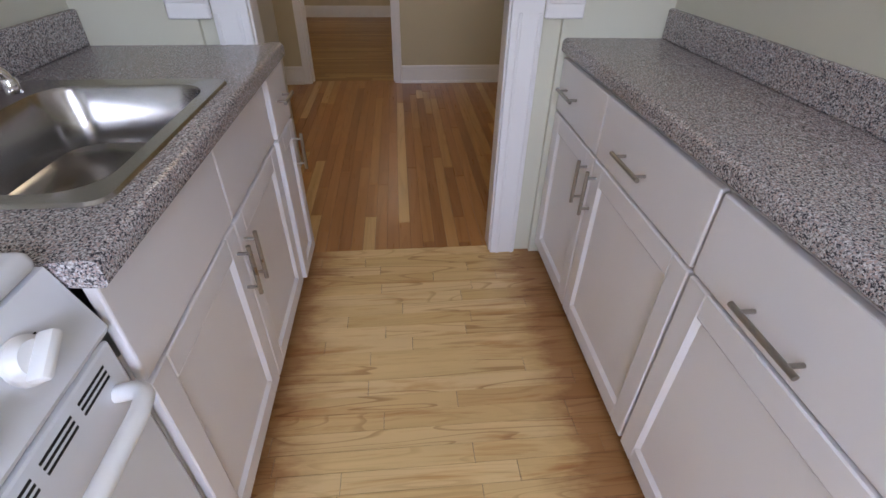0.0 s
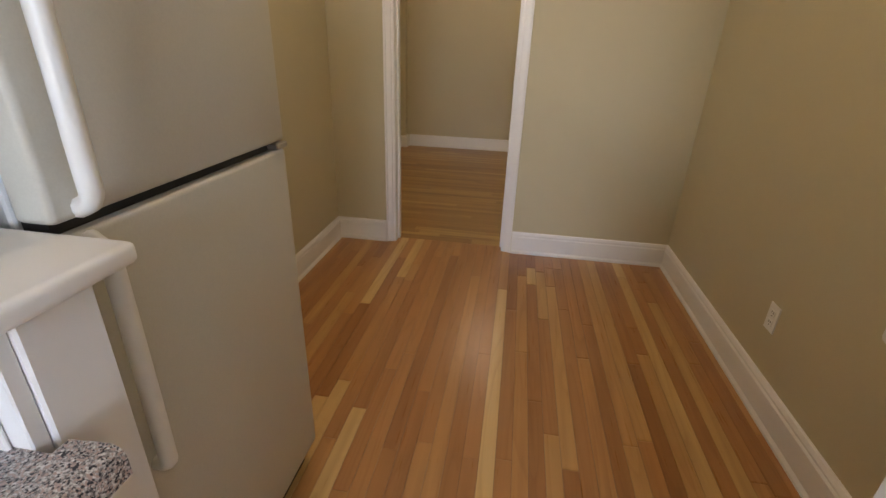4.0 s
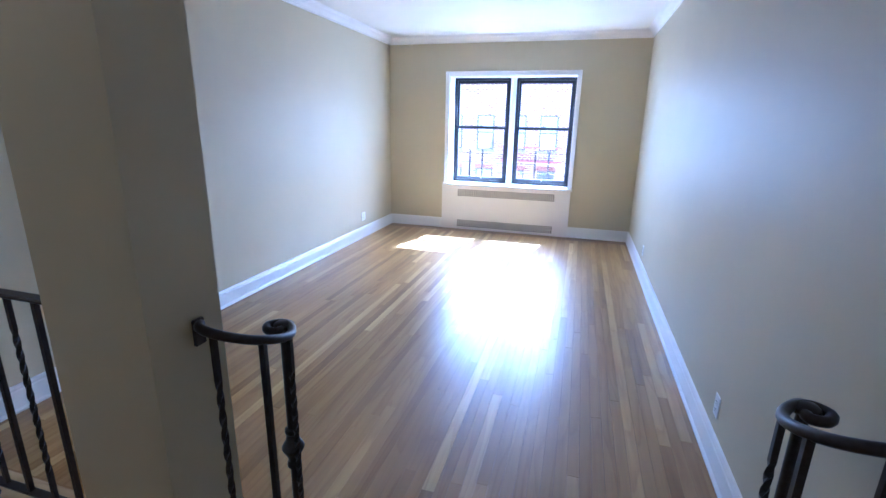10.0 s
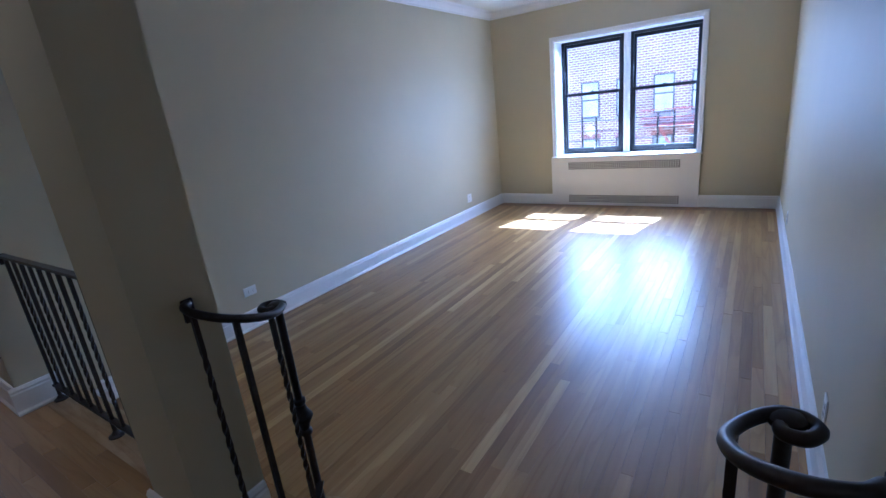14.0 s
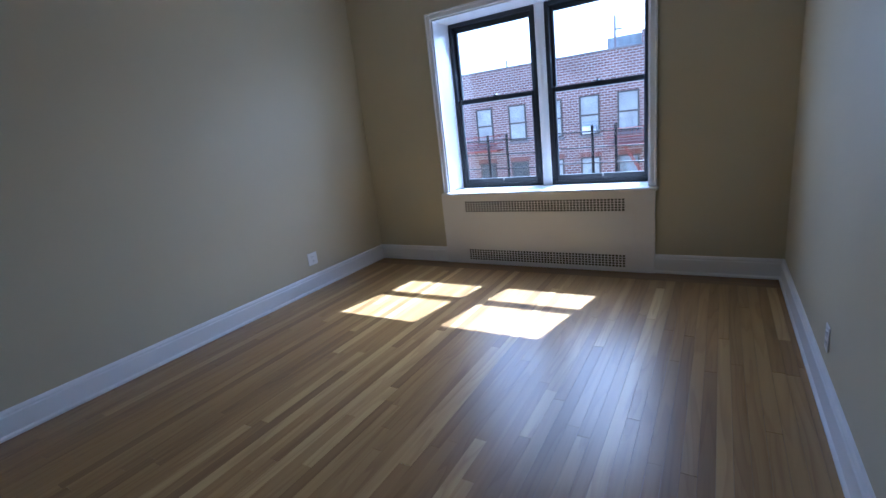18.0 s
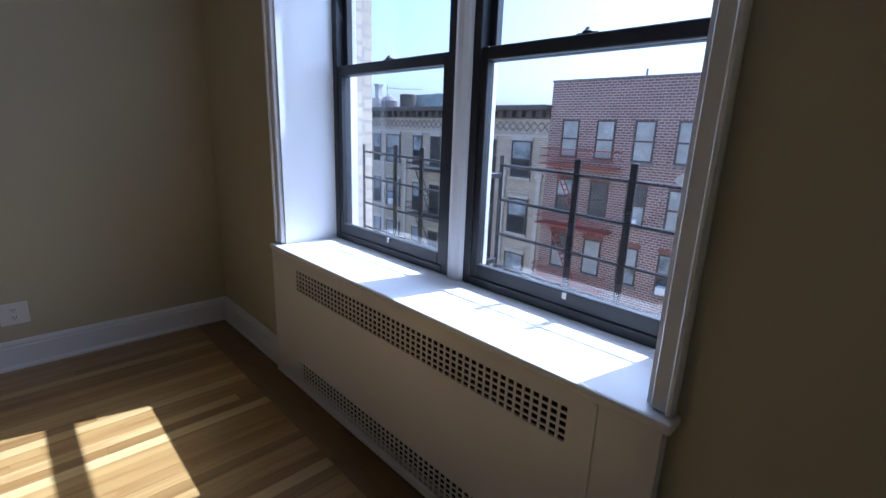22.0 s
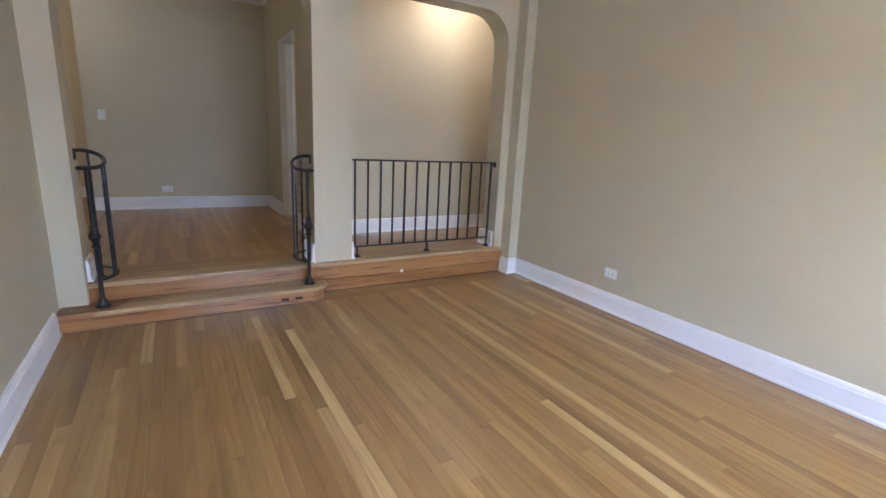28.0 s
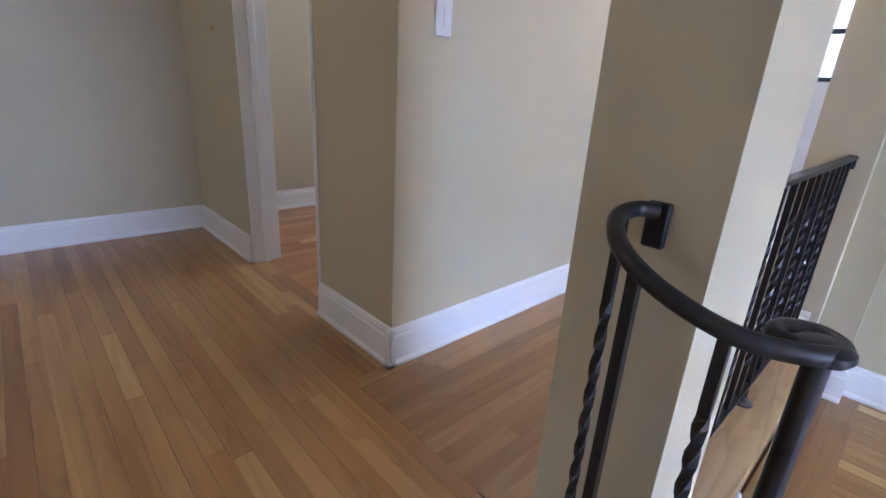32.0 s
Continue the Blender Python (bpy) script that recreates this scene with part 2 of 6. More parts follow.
def clear_glass(name):
    m, nt, b = mat_base(name, 0.0)
    nt.nodes.remove(b)
    out = nt.nodes["Material Output"]
    tr = nt.nodes.new("ShaderNodeBsdfTransparent")
    tr.inputs[0].default_value = (0.975, 0.985, 0.985, 1)
    gl = N(nt, "ShaderNodeBsdfGlossy", Roughness=0.02)
    lw = N(nt, "ShaderNodeLayerWeight", Blend=0.5)
    pw = nt.nodes.new("ShaderNodeMath")
    pw.operation = 'POWER'
    nt.links.new(lw.outputs["Facing"], pw.inputs[0])
    pw.inputs[1].default_value = 5.0
    fr = nt.nodes.new("ShaderNodeMath")
    fr.operation = 'MULTIPLY_ADD'
    nt.links.new(pw.outputs[0], fr.inputs[0])
    fr.inputs[1].default_value, fr.inputs[2].default_value = 0.55, 0.075
    mx = nt.nodes.new("ShaderNodeMixShader")
    nt.links.new(fr.outputs[0], mx.inputs[0])
    nt.links.new(tr.outputs[0], mx.inputs[1])
    nt.links.new(gl.outputs[0], mx.inputs[2])
    nt.links.new(mx.outputs[0], out.inputs[0])
    return m


def brickwork(name, a, c, mortar, scale=1.0):
    m, nt, b = mat_base(name, 0.85)
    br = nt.nodes.new("ShaderNodeTexBrick")
    mp = nt.nodes.new("ShaderNodeMapping")
    g = nt.nodes.new("ShaderNodeNewGeometry")
    mp.inputs["Rotation"].default_value = (radians(90), 0, radians(90))
    sepx = nt.nodes.new("ShaderNodeSeparateXYZ")
    cmb = nt.nodes.new("ShaderNodeCombineXYZ")
    nt.links.new(g.outputs["Position"], sepx.inputs[0])
    uu = nt.nodes.new("ShaderNodeMath")
    nt.links.new(sepx.outputs[0], uu.inputs[0])
    nt.links.new(sepx.outputs[1], uu.inputs[1])
    nt.links.new(uu.outputs[0], cmb.inputs[0])
    nt.links.new(sepx.outputs[2], cmb.inputs[1])
    nt.links.new(cmb.outputs[0], br.inputs["Vector"])
    br.inputs["Color1"].default_value, br.inputs["Color2"].default_value, br.inputs["Mortar"].default_value = (*a, 1), (*c, 1), (*mortar, 1)
    br.inputs["Scale"].default_value = scale
    br.inputs["Brick Width"].default_value, br.inputs["Row Height"].default_value = 0.34, 0.145
    br.inputs["Mortar Size"].default_value = 0.021
    n = N(nt, "ShaderNodeTexNoise", Scale=0.5, Detail=5)
    nt.links.new(g.outputs["Position"], n.inputs["Vector"])
    st = ramp(nt, n.outputs[0], ((0.3, (0.75, 0.75, 0.75)), (0.7, (1.1, 1.1, 1.1))))
    nt.links.new(mixc(nt, 0.8, br.outputs[0], st, 'MULTIPLY'), b.inputs["Base Color"])
    return m


WALL = paint("wall_paint_buff", (0.552, 0.494, 0.338), 0.52, 0.02, 1.3, 0.18, 0.0016)
WALLK = paint("wall_paint_kitchen", (0.62, 0.605, 0.50), 0.45, 0.02)
CEIL = paint("ceiling_paint", (0.80, 0.78, 0.72), 0.6, 0.02)
TRIM = paint("trim_paint_white", (0.82, 0.81, 0.81), 0.32, 0.012, 3.0, 0.06, 0.0008)
CAB = paint("cabinet_paint_white", (0.80, 0.775, 0.78), 0.30, 0.008, 4.0, 0.05, 0.0006)
TILE = paint("bathroom_wall_white", (0.82, 0.82, 0.82), 0.25, 0.02)
OAK = wood("oak_strip_living", ((0.0, (0.250, 0.143, 0.043)), (0.25, (0.317, 0.187, 0.058)), (0.6, (0.351, 0.215, 0.068)), (0.84, (0.385, 0.242, 0.082)), (0.93, (0.462, 0.307, 0.113)), (1.0, (0.562, 0.393, 0.165))), 0.33, 'x', 1.0, 0.30, 0.60, 0.42, 6.0, 0.2)
OAKY = wood("oak_strip_border", ((0.0, (0.230, 0.125, 0.036)), (0.5, (0.310, 0.177, 0.055)), (1.0, (0.372, 0.227, 0.078))), 0.30, 'y', 1.0, 0.28, 0.55, 0.35)
OAKF = wood("oak_strip_foyer", ((0.0, (0.269, 0.133, 0.036)), (0.3, (0.336, 0.181, 0.051)), (0.7, (0.372, 0.207, 0.060)), (0.9, (0.412, 0.245, 0.076)), (1.0, (0.493, 0.315, 0.108))), 0.30, 'x', 1.0, 0.28, 0.7, 0.42, 6.0, 0.2)
REDOAK = wood("red_oak_strip_dinette", ((0.0, (0.30, 0.125, 0.040)), (0.10, (0.37, 0.165, 0.053)), (0.45, (0.42, 0.198, 0.066)), (0.80, (0.46, 0.232, 0.078)), (0.92, (0.52, 0.300, 0.11)), (1.0, (0.66, 0.440, 0.19))), 0.27, 'y', 1.0, 0.28, 0.55, 0.26, 7.0, 0.10)
OAKB = wood("oak_border_dark", ((0.0, (0.187, 0.102, 0.036)), (1.0, (0.246, 0.143, 0.053))), 0.32, 'y', 1.0, 0.26, 0.6, 0.35)


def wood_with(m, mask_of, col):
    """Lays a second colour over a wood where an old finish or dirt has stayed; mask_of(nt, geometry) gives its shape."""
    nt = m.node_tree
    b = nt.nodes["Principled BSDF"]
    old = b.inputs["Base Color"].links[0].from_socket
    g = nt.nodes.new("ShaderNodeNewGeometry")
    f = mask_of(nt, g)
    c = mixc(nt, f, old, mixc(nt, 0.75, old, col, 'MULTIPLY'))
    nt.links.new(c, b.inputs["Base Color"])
    return m


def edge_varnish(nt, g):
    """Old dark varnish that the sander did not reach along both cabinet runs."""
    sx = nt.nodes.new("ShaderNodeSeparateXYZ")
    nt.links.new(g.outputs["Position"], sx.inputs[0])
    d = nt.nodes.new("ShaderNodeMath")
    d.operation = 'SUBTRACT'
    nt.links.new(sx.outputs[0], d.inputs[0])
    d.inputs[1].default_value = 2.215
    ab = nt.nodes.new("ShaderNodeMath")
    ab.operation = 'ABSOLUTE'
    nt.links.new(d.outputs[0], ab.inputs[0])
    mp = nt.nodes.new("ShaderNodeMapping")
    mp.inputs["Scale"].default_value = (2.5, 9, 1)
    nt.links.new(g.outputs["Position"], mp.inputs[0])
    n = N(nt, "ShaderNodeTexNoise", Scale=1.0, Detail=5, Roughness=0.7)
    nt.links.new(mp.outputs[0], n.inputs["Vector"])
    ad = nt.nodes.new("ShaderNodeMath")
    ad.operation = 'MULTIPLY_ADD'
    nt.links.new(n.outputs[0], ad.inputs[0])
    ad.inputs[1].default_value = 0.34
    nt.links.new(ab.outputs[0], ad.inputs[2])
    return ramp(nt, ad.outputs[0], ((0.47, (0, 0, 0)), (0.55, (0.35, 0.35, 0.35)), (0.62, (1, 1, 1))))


def scuffs(nt, g):
    """Dirt streaks and knocks along a board."""
    mp = nt.nodes.new("ShaderNodeMapping")
    mp.inputs["Scale"].default_value = (20, 3.5, 34)
    nt.links.new(g.outputs["Position"], mp.inputs[0])
    n = N(nt, "ShaderNodeTexNoise", Scale=1.0, Detail=6, Roughness=0.7)
    nt.links.new(mp.outputs[0], n.inputs["Vector"])
    return ramp(nt, n.outputs[0], ((0.50, (0, 0, 0)), (0.58, (1, 1, 1))))


def resin(nt, g):
    """Orange resin streaks along some of the kitchen boards."""
    mp = nt.nodes.new("ShaderNodeMapping")
    mp.inputs["Scale"].default_value = (2.2, 26, 1)
    nt.links.new(g.outputs["Position"], mp.inputs[0])
    n = N(nt, "ShaderNodeTexNoise", Scale=1.0, Detail=4, Roughness=0.6, Distortion=0.6)
    nt.links.new(mp.outputs[0], n.inputs["Vector"])
    return ramp(nt, n.outputs[0], ((0.54, (0, 0, 0)), (0.62, (0.5, 0.5, 0.5)), (0.72, (1, 1, 1))))


def grime(nt, g):
    """Broken dark worn lines along the varnished boards, where dirt sits under the nosing."""
    mp = nt.nodes.new("ShaderNodeMapping")
    mp.inputs["Scale"].default_value = (8, 2.2, 55)
    nt.links.new(g.outputs["Position"], mp.inputs[0])
    n = N(nt, "ShaderNodeTexNoise", Scale=1.0, Detail=7, Roughness=0.72, Distortion=0.3)
    nt.links.new(mp.outputs[0], n.inputs["Vector"])
    return ramp(nt, n.outputs[0], ((0.56, (0, 0, 0)), (0.63, (1, 1, 1))))


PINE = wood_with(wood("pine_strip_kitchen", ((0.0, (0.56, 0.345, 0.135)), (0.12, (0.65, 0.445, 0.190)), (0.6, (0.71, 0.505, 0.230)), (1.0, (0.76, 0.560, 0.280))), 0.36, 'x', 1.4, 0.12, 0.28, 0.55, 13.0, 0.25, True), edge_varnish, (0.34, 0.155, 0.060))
PINE = wood_with(PINE, resin, (0.66, 0.40, 0.19))
TREAD = wood_with(wood("tread_oak", ((0.0, (0.42, 0.295, 0.140)), (1.0, (0.48, 0.345, 0.175))), 0.42, 'y', 1.0, 0.05, 0.6, 0.4), scuffs, (0.80, 0.74, 0.66))
RISER = wood_with(wood("riser_oak_varnished", ((0.0, (0.30, 0.140, 0.038)), (1.0, (0.36, 0.176, 0.050))), 0.28, 'y', 1.0, 0.3, 0.6, 0.3), grime, (0.24, 0.16, 0.11))


def remnant(nt, g, at, reach):
    """A varnished remnant where the tread was not sanded, with a wavy edge."""
    wob = N(nt, "ShaderNodeTexNoise", Scale=9, Detail=3)
    nt.links.new(g.outputs["Position"], wob.inputs["Vector"])
    dist = nt.nodes.new("ShaderNodeVectorMath")
    dist.operation = 'DISTANCE'
    nt.links.new(g.outputs["Position"], dist.inputs[0])
    dist.inputs[1].default_value = at
    ad = nt.nodes.new("ShaderNodeMath")
    ad.operation = 'MULTIPLY_ADD'
    nt.links.new(wob.outputs[0], ad.inputs[0])
    ad.inputs[1].default_value = 0.05
    nt.links.new(dist.outputs["Value"], ad.inputs[2])
    return ramp(nt, ad.outputs[0], ((reach, (1, 1, 1)), (reach + 0.015, (0, 0, 0))))


def stained_tread():
    m = wood_with(wood("tread_oak_stained", ((0.0, (0.42, 0.295, 0.140)), (1.0, (0.48, 0.345, 0.175))), 0.42, 'y', 1.0, 0.05, 0.6, 0.4), scuffs, (0.80, 0.74, 0.66))
    m = wood_with(m, lambda nt, g: remnant(nt, g, (-0.14, 5.05, -0.127), 0.385), (0.60, 0.29, 0.10))
    return wood_with(m, lambda nt, g: remnant(nt, g, (-0.20, 3.50, -0.127), 0.14), (0.66, 0.34, 0.13))


TREADST = stained_tread()
GAP = plain("subfloor_gap", (0.10, 0.052, 0.024), 0.8)
IRON = plain("wrought_iron_black", (0.036, 0.032, 0.033), 0.40, 0.5, 0.2, 60, 0.0006)
BLACKFRAME = plain("window_aluminium_black", (0.020, 0.021, 0.024), 0.48, 0.0, 0.1)
CHROME = plain("chrome", (0.80, 0.80, 0.82), 0.08, 1.0, 0.02)
NICKEL = plain("brushed_nickel", (0.38, 0.355, 0.325), 0.30, 1.0, 0.03, 25)
STEEL = plain("sink_steel", (0.46, 0.445, 0.43), 0.20, 1.0, 0.05, 120)
BRASS = plain("aged_brass", (0.55, 0.42, 0.22), 0.3, 1.0, 0.1)
GRANITE = speckle("granite_laminate")
ENAMEL = plain("white_enamel", (0.74, 0.76, 0.79), 0.18, 0.0, 0.01, 8)
FRIDGE = plain("fridge_textured_enamel", (0.57, 0.555, 0.50), 0.38, 0.0, 0.03, 300, 0.0004)
PLASTIC = plain("white_plastic", (0.80, 0.80, 0.79), 0.35, 0.0, 0.02)
DARK = plain("near_black", (0.012, 0.011, 0.010), 0.9)
RUBBER = plain("dark_rubber", (0.03, 0.03, 0.03), 0.7)
CERAMIC = plain("white_ceramic", (0.84, 0.84, 0.83), 0.1, 0.0, 0.01, 5)
GLASS = clear_glass("window_glass")
LAMPGLASS = glow("lit_lamp_glass", (1.0, 0.86, 0.62), 0.6)
REDBRICK = brickwork("red_brick_facade", (0.170, 0.078, 0.064), (0.245, 0.122, 0.102), (0.50, 0.46, 0.43))
HEADBRICK = plain("soldier_brick", (0.21, 0.095, 0.075), 0.85, 0, 0.25, 7)
PIERBRICK = brickwork("tan_brick_pier", (0.46, 0.40, 0.31), (0.56, 0.50, 0.40), (0.40, 0.36, 0.31), 1.9)
CORNICE = plain("cornice_dark_metal", (0.085, 0.075, 0.07), 0.7, 0, 0.25, 4)
ROOFPALE = plain("roof_shed_pale", (0.30, 0.345, 0.335), 0.8, 0, 0.2, 2)
SASH = plain("sash_frame_brown", (0.075, 0.062, 0.058), 0.6, 0, 0.2, 8)
CURTAIN = plain("curtain_behind_glass", (0.36, 0.375, 0.37), 0.25, 0, 0.16, 1.5)
DARKPANE = plain("dark_room_pane", (0.045, 0.05, 0.055), 0.12, 0, 0.5, 1.5)
TANBRICK = brickwork("tan_brick_facade", (0.44, 0.385, 0.30), (0.55, 0.49, 0.39), (0.34, 0.30, 0.25))
STONE = plain("cornice_stone_grey", (0.20, 0.19, 0.19), 0.8, 0, 0.2, 3)
CASTIRON_RED = plain("fire_escape_red_paint", (0.30, 0.07, 0.05), 0.6, 0, 0.2, 5)
LIMESTONE = plain("limestone_sill", (0.48, 0.45, 0.40), 0.8, 0, 0.15, 6)
SHADEPANE = plain("curtained_pane", (0.26, 0.29, 0.31), 0.08, 0, 0.6, 1.2)
ASPHALT = plain("street_ground", (0.08, 0.08, 0.08), 0.9, 0, 0.3, 2)
ROOFING = plain("roof_felt", (0.35, 0.36, 0.37), 0.85, 0, 0.2, 2)


# ---- building helpers ----
def mesh_from(bm, name):
    me = bpy.data.meshes.new(name)
    bmesh.ops.recalc_face_normals(bm, faces=bm.faces)
    bm.to_mesh(me)
    bm.free()
    return me


def part(name, bm, material, parent=None, label="", smooth=False):
    me = mesh_from(bm, name)
    me.materials.append(material)
    if smooth:
        for p in me.polygons:
            p.use_smooth = True
        me.set_sharp_from_angle(angle=radians(40))
    ob = new(name, me)
    if parent:
        ob.parent = parent
    if label:
        ob["label"] = label
    return ob


def thing(name, label, category, group="", at=(0, 0, 0)):
    ob = new(name)
    ob.empty_display_size = 0.05
    ob.location = at
    return tagged(ob, label, category, group)


def structure(name, bm, material, label, category, smooth=False):
    return tagged(part(name, bm, material, None, "", smooth), label, category, "", "structure")


def box(bm, x0, y0, z0, x1, y1, z1, bevel=0.0, seg=1):
    r = bmesh.ops.create_cube(bm, size=1.0)
    vs = r["verts"]
    for v in vs:
        v.co = (x0 + (v.co.x + 0.5) * (x1 - x0), y0 + (v.co.y + 0.5) * (y1 - y0), z0 + (v.co.z + 0.5) * (z1 - z0))
    if bevel:
        es = {e for v in vs for e in v.link_edges}
        bmesh.ops.bevel(bm, geom=list(es), offset=bevel, segments=seg, affect='EDGES', profile=0.5)
    return bm


def B1(*a, bevel=0.0, seg=1):
    return box(bmesh.new(), *a, bevel=bevel, seg=seg)


def prism(bm, outline, axis, a, b):
    """Outline of 2D points pushed along an axis from a to b. Axis x: (y, z); y: (x, z); z: (x, y)."""
    def put(p, s):
        return {"x": (s, p[0], p[1]), "y": (p[0], s, p[1]), "z": (p[0], p[1], s)}[axis]
    lo = [bm.verts.new(put(p, a)) for p in outline]
    hi = [bm.verts.new(put(p, b)) for p in outline]
    n = len(outline)
    bm.faces.new(lo)
    bm.faces.new(hi[::-1])
    for i in range(n):
        bm.faces.new((lo[i], lo[(i + 1) % n], hi[(i + 1) % n], hi[i]))
    return bm


def tube(bm, pts, r, sides=8, twist=0.0, square=False, cap=True):
    """A bar along points; r may be a list. square with twist makes a twisted iron bar."""
    pts = [Vector(p) for p in pts]
    rs = r if isinstance(r, (list, tuple)) else [r] * len(pts)
    rings, up = [], None
    for i, p in enumerate(pts):
        d = (pts[min(i + 1, len(pts) - 1)] - pts[max(i - 1, 0)]).normalized()
        if up is None:
            up = d.orthogonal().normalized()
            if abs(d.z) > 0.9:
                up = Vector((1, 0, 0))
            elif abs(d.z) < 0.3:
                up = Vector((0, 0, 1))
        up = (up - d * up.dot(d)).normalized()
        s = d.cross(up)
        n = 4 if square else sides
        off = twist * i + (math.pi / 4 if square else 0)
        rings.append([bm.verts.new(p + rs[i] * (math.cos(off + 2 * math.pi * k / n) * up + math.sin(off + 2 * math.pi * k / n) * s)) for k in range(n)])
    for a, b in zip(rings, rings[1:]):
        n = len(a)
        for k in range(n):
            bm.faces.new((a[k], a[(k + 1) % n], b[(k + 1) % n], b[k]))
    if cap:
        bm.faces.new(rings[0][::-1])
        bm.faces.new(rings[-1])
    return bm


def lathe(bm, profile, at=(0, 0, 0), sides=20, axis='z'):
    """Profile of (radius, height) turned round an upright (or x / y) axis."""
    rings = []
    for r, h in profile:
        ring = []
        for k in range(sides):
            a = 2 * math.pi * k / sides
            u, v = max(r, 1e-4) * math.cos(a), max(r, 1e-4) * math.sin(a)
            c = {"z": (u, v, h), "x": (h, u, v), "y": (u, h, v)}[axis]
            ring.append(bm.verts.new(Vector(at) + Vector(c)))
        rings.append(ring)
    for a, b in zip(rings, rings[1:]):
        for k in range(sides):
            bm.faces.new((a[k], a[(k + 1) % sides], b[(k + 1) % sides], b[k]))
    bm.faces.new(rings[0][::-1])
    bm.faces.new(rings[-1])
    return bm


def arc(cx, cy, r, a0, a1, n):
    return [(cx + r * math.cos(radians(a0 + (a1 - a0) * i / n)), cy + r * math.sin(radians(a0 + (a1 - a0) * i / n))) for i in range(n + 1)]


# ---- plan ----
LZ = -0.25                     # living room floor
XW, YS, YN = -6.165, 1.456, 5.102   # window wall, south wall and north wall of the living room
XA0, XA1 = -0.22, 0.0          # arcade wall
CZL, CZ = 2.55, 2.68           # ceilings
P1a, P1b, P2a, P2b = 3.457, 4.95, 1.65, 3.145

# ---- walls ----
bm = bmesh.new()
r = 0.26
# arcade wall: pier, arch over the railing, pillar, arch over the steps
top = 2.17
def arch_span(bm, ya, yb):
    pts = [(ya, CZ)] + [(ya, top - r)] + arc(ya + r, top - r, r, 180, 90, 8)[1:] + arc(yb - r, top - r, r, 90, 0, 8)[:-1] + [(yb, top - r), (yb, CZ)]
    prism(bm, pts, 'x', XA0, XA1)
box(bm, XA0, 1.345, LZ, XA1, P2a, CZ)
box(bm, XA0, P2b, LZ, XA1, P1a, CZ)
arch_span(bm, P2a, P2b)
arch_span(bm, P1a, P1b)
structure("wall_arcade", bm, WALL, "buff painted plaster wall with two round-cornered openings", "wall")
# niche wall
ny0, ny1, nz0, nz1 = 5.20, 6.035, 0.925, 2.12
for a in ((-0.30, P1b, LZ, 0, ny0, CZ), (-0.30, ny1, 0, 0, 6.60, CZ), (-0.30, ny0, 0, 0, ny1, nz0), (-0.30, ny0, nz1, 0, ny1, CZ), (-0.32, ny0, nz0, -0.26, ny1, nz1)):
    structure("wall_niche", B1(*a), WALL, "buff wall round a recessed shelf niche", "wall")
structure("wall_pilaster_living", B1(-0.355, YS, LZ, XA0, 1.56, CZL), WALL, "shallow buff painted plaster pilaster", "pilaster")
# living room
structure("wall_south_living", B1(XW - 0.4, 1.345, LZ - 0.1, XA0, YS, CZL + 0.1), WALL, "long smooth buff painted wall", "wall")
structure("wall_north_living", B1(XW - 0.4, YN, LZ - 0.1, -0.30, YN + 0.12, CZL + 0.1), WALL, "long smooth buff painted wall", "wall")
wy0, wy1, wz0, wz1 = 2.40, 4.215, 0.43, 2.02
bm = bmesh.new()
box(bm, XW - 0.42, YS, LZ - 0.1, XW, wy0, CZL + 0.1)
box(bm, XW - 0.42, wy1, LZ - 0.1, XW, YN, CZL + 0.1)
box(bm, XW - 0.42, wy0, wz1, XW, wy1, CZL + 0.1)
box(bm, XW - 0.42, wy0, LZ - 0.1, XW - 0.02, wy1, wz0 - 0.03)
structure("wall_window", bm, WALL, "buff painted wall with a deep window opening", "wall")
structure("ceiling_living", B1(XW - 0.4, 1.345, CZL, XA0, YN + 0.12, CZL + 0.1), CEIL, "white painted plaster ceiling", "ceiling")
# foyer
structure("wall_north_foyer", B1(0, 6.466, 0, 3.54, 6.60, CZ), WALL, "buff painted wall", "wall")
structure("wall_pilaster_foyer", B1(0, 6.34, 0, 0.65, 6.466, CZ), WALL, "shallow chimney-like pilaster, buff paint", "pilaster")
structure("wall_east_foyer", B1(3.02, 3.225, 0, 3.14, 5.255, CZ), WALL, "buff painted wall", "wall")
structure("wall_entry_south", B1(3.14, 5.135, 0, 4.30, 5.255, CZ), WALL, "buff painted wall of the entry hall", "wall")
structure("wall_entry_east", B1(4.30, 5.135, 0, 4.42, 9.0, CZ), WALL, "buff painted wall of the entry hall", "wall")
structure("wall_entry_north", B1(3.40, 8.88, 0, 4.30, 9.0, CZ), WALL, "buff painted wall closing the entry hall", "wall")
structure("wall_entry_west", B1(3.40, 6.60, 0, 3.54, 8.88, CZ), WALL, "buff painted wall of the entry hall", "wall")
# dinette and corridor
dx0, dx1, dz = 1.350, 2.135, 2.06
bm = bmesh.new()
box(bm, 0.82, 3.085, 0, dx0, 3.225, CZ)
box(bm, dx1, 3.085, 0, 3.32, 3.225, CZ)
box(bm, dx0, 3.085, dz, dx1, 3.225, CZ)
structure("wall_doorway", bm, WALL, "buff painted wall with a cased doorway", "wall")
structure("wall_corridor_east", B1(0.82, 0.49, 0, 0.94, 3.085, CZ), WALL, "buff painted wall between corridor and dinette", "wall")
structure("wall_east_dinette", B1(3.20, 0.52, 0, 3.32, 3.085, CZ), WALL, "buff painted dinette wall", "wall")
bm = bmesh.new()
bx0, bx1, bz = -0.25, 0.39, 2.04
box(bm, bx1, 0.37, 0, 1.03, 0.49, CZ)
box(bm, -2.2, 0.37, 0, bx0, 0.49, CZ)
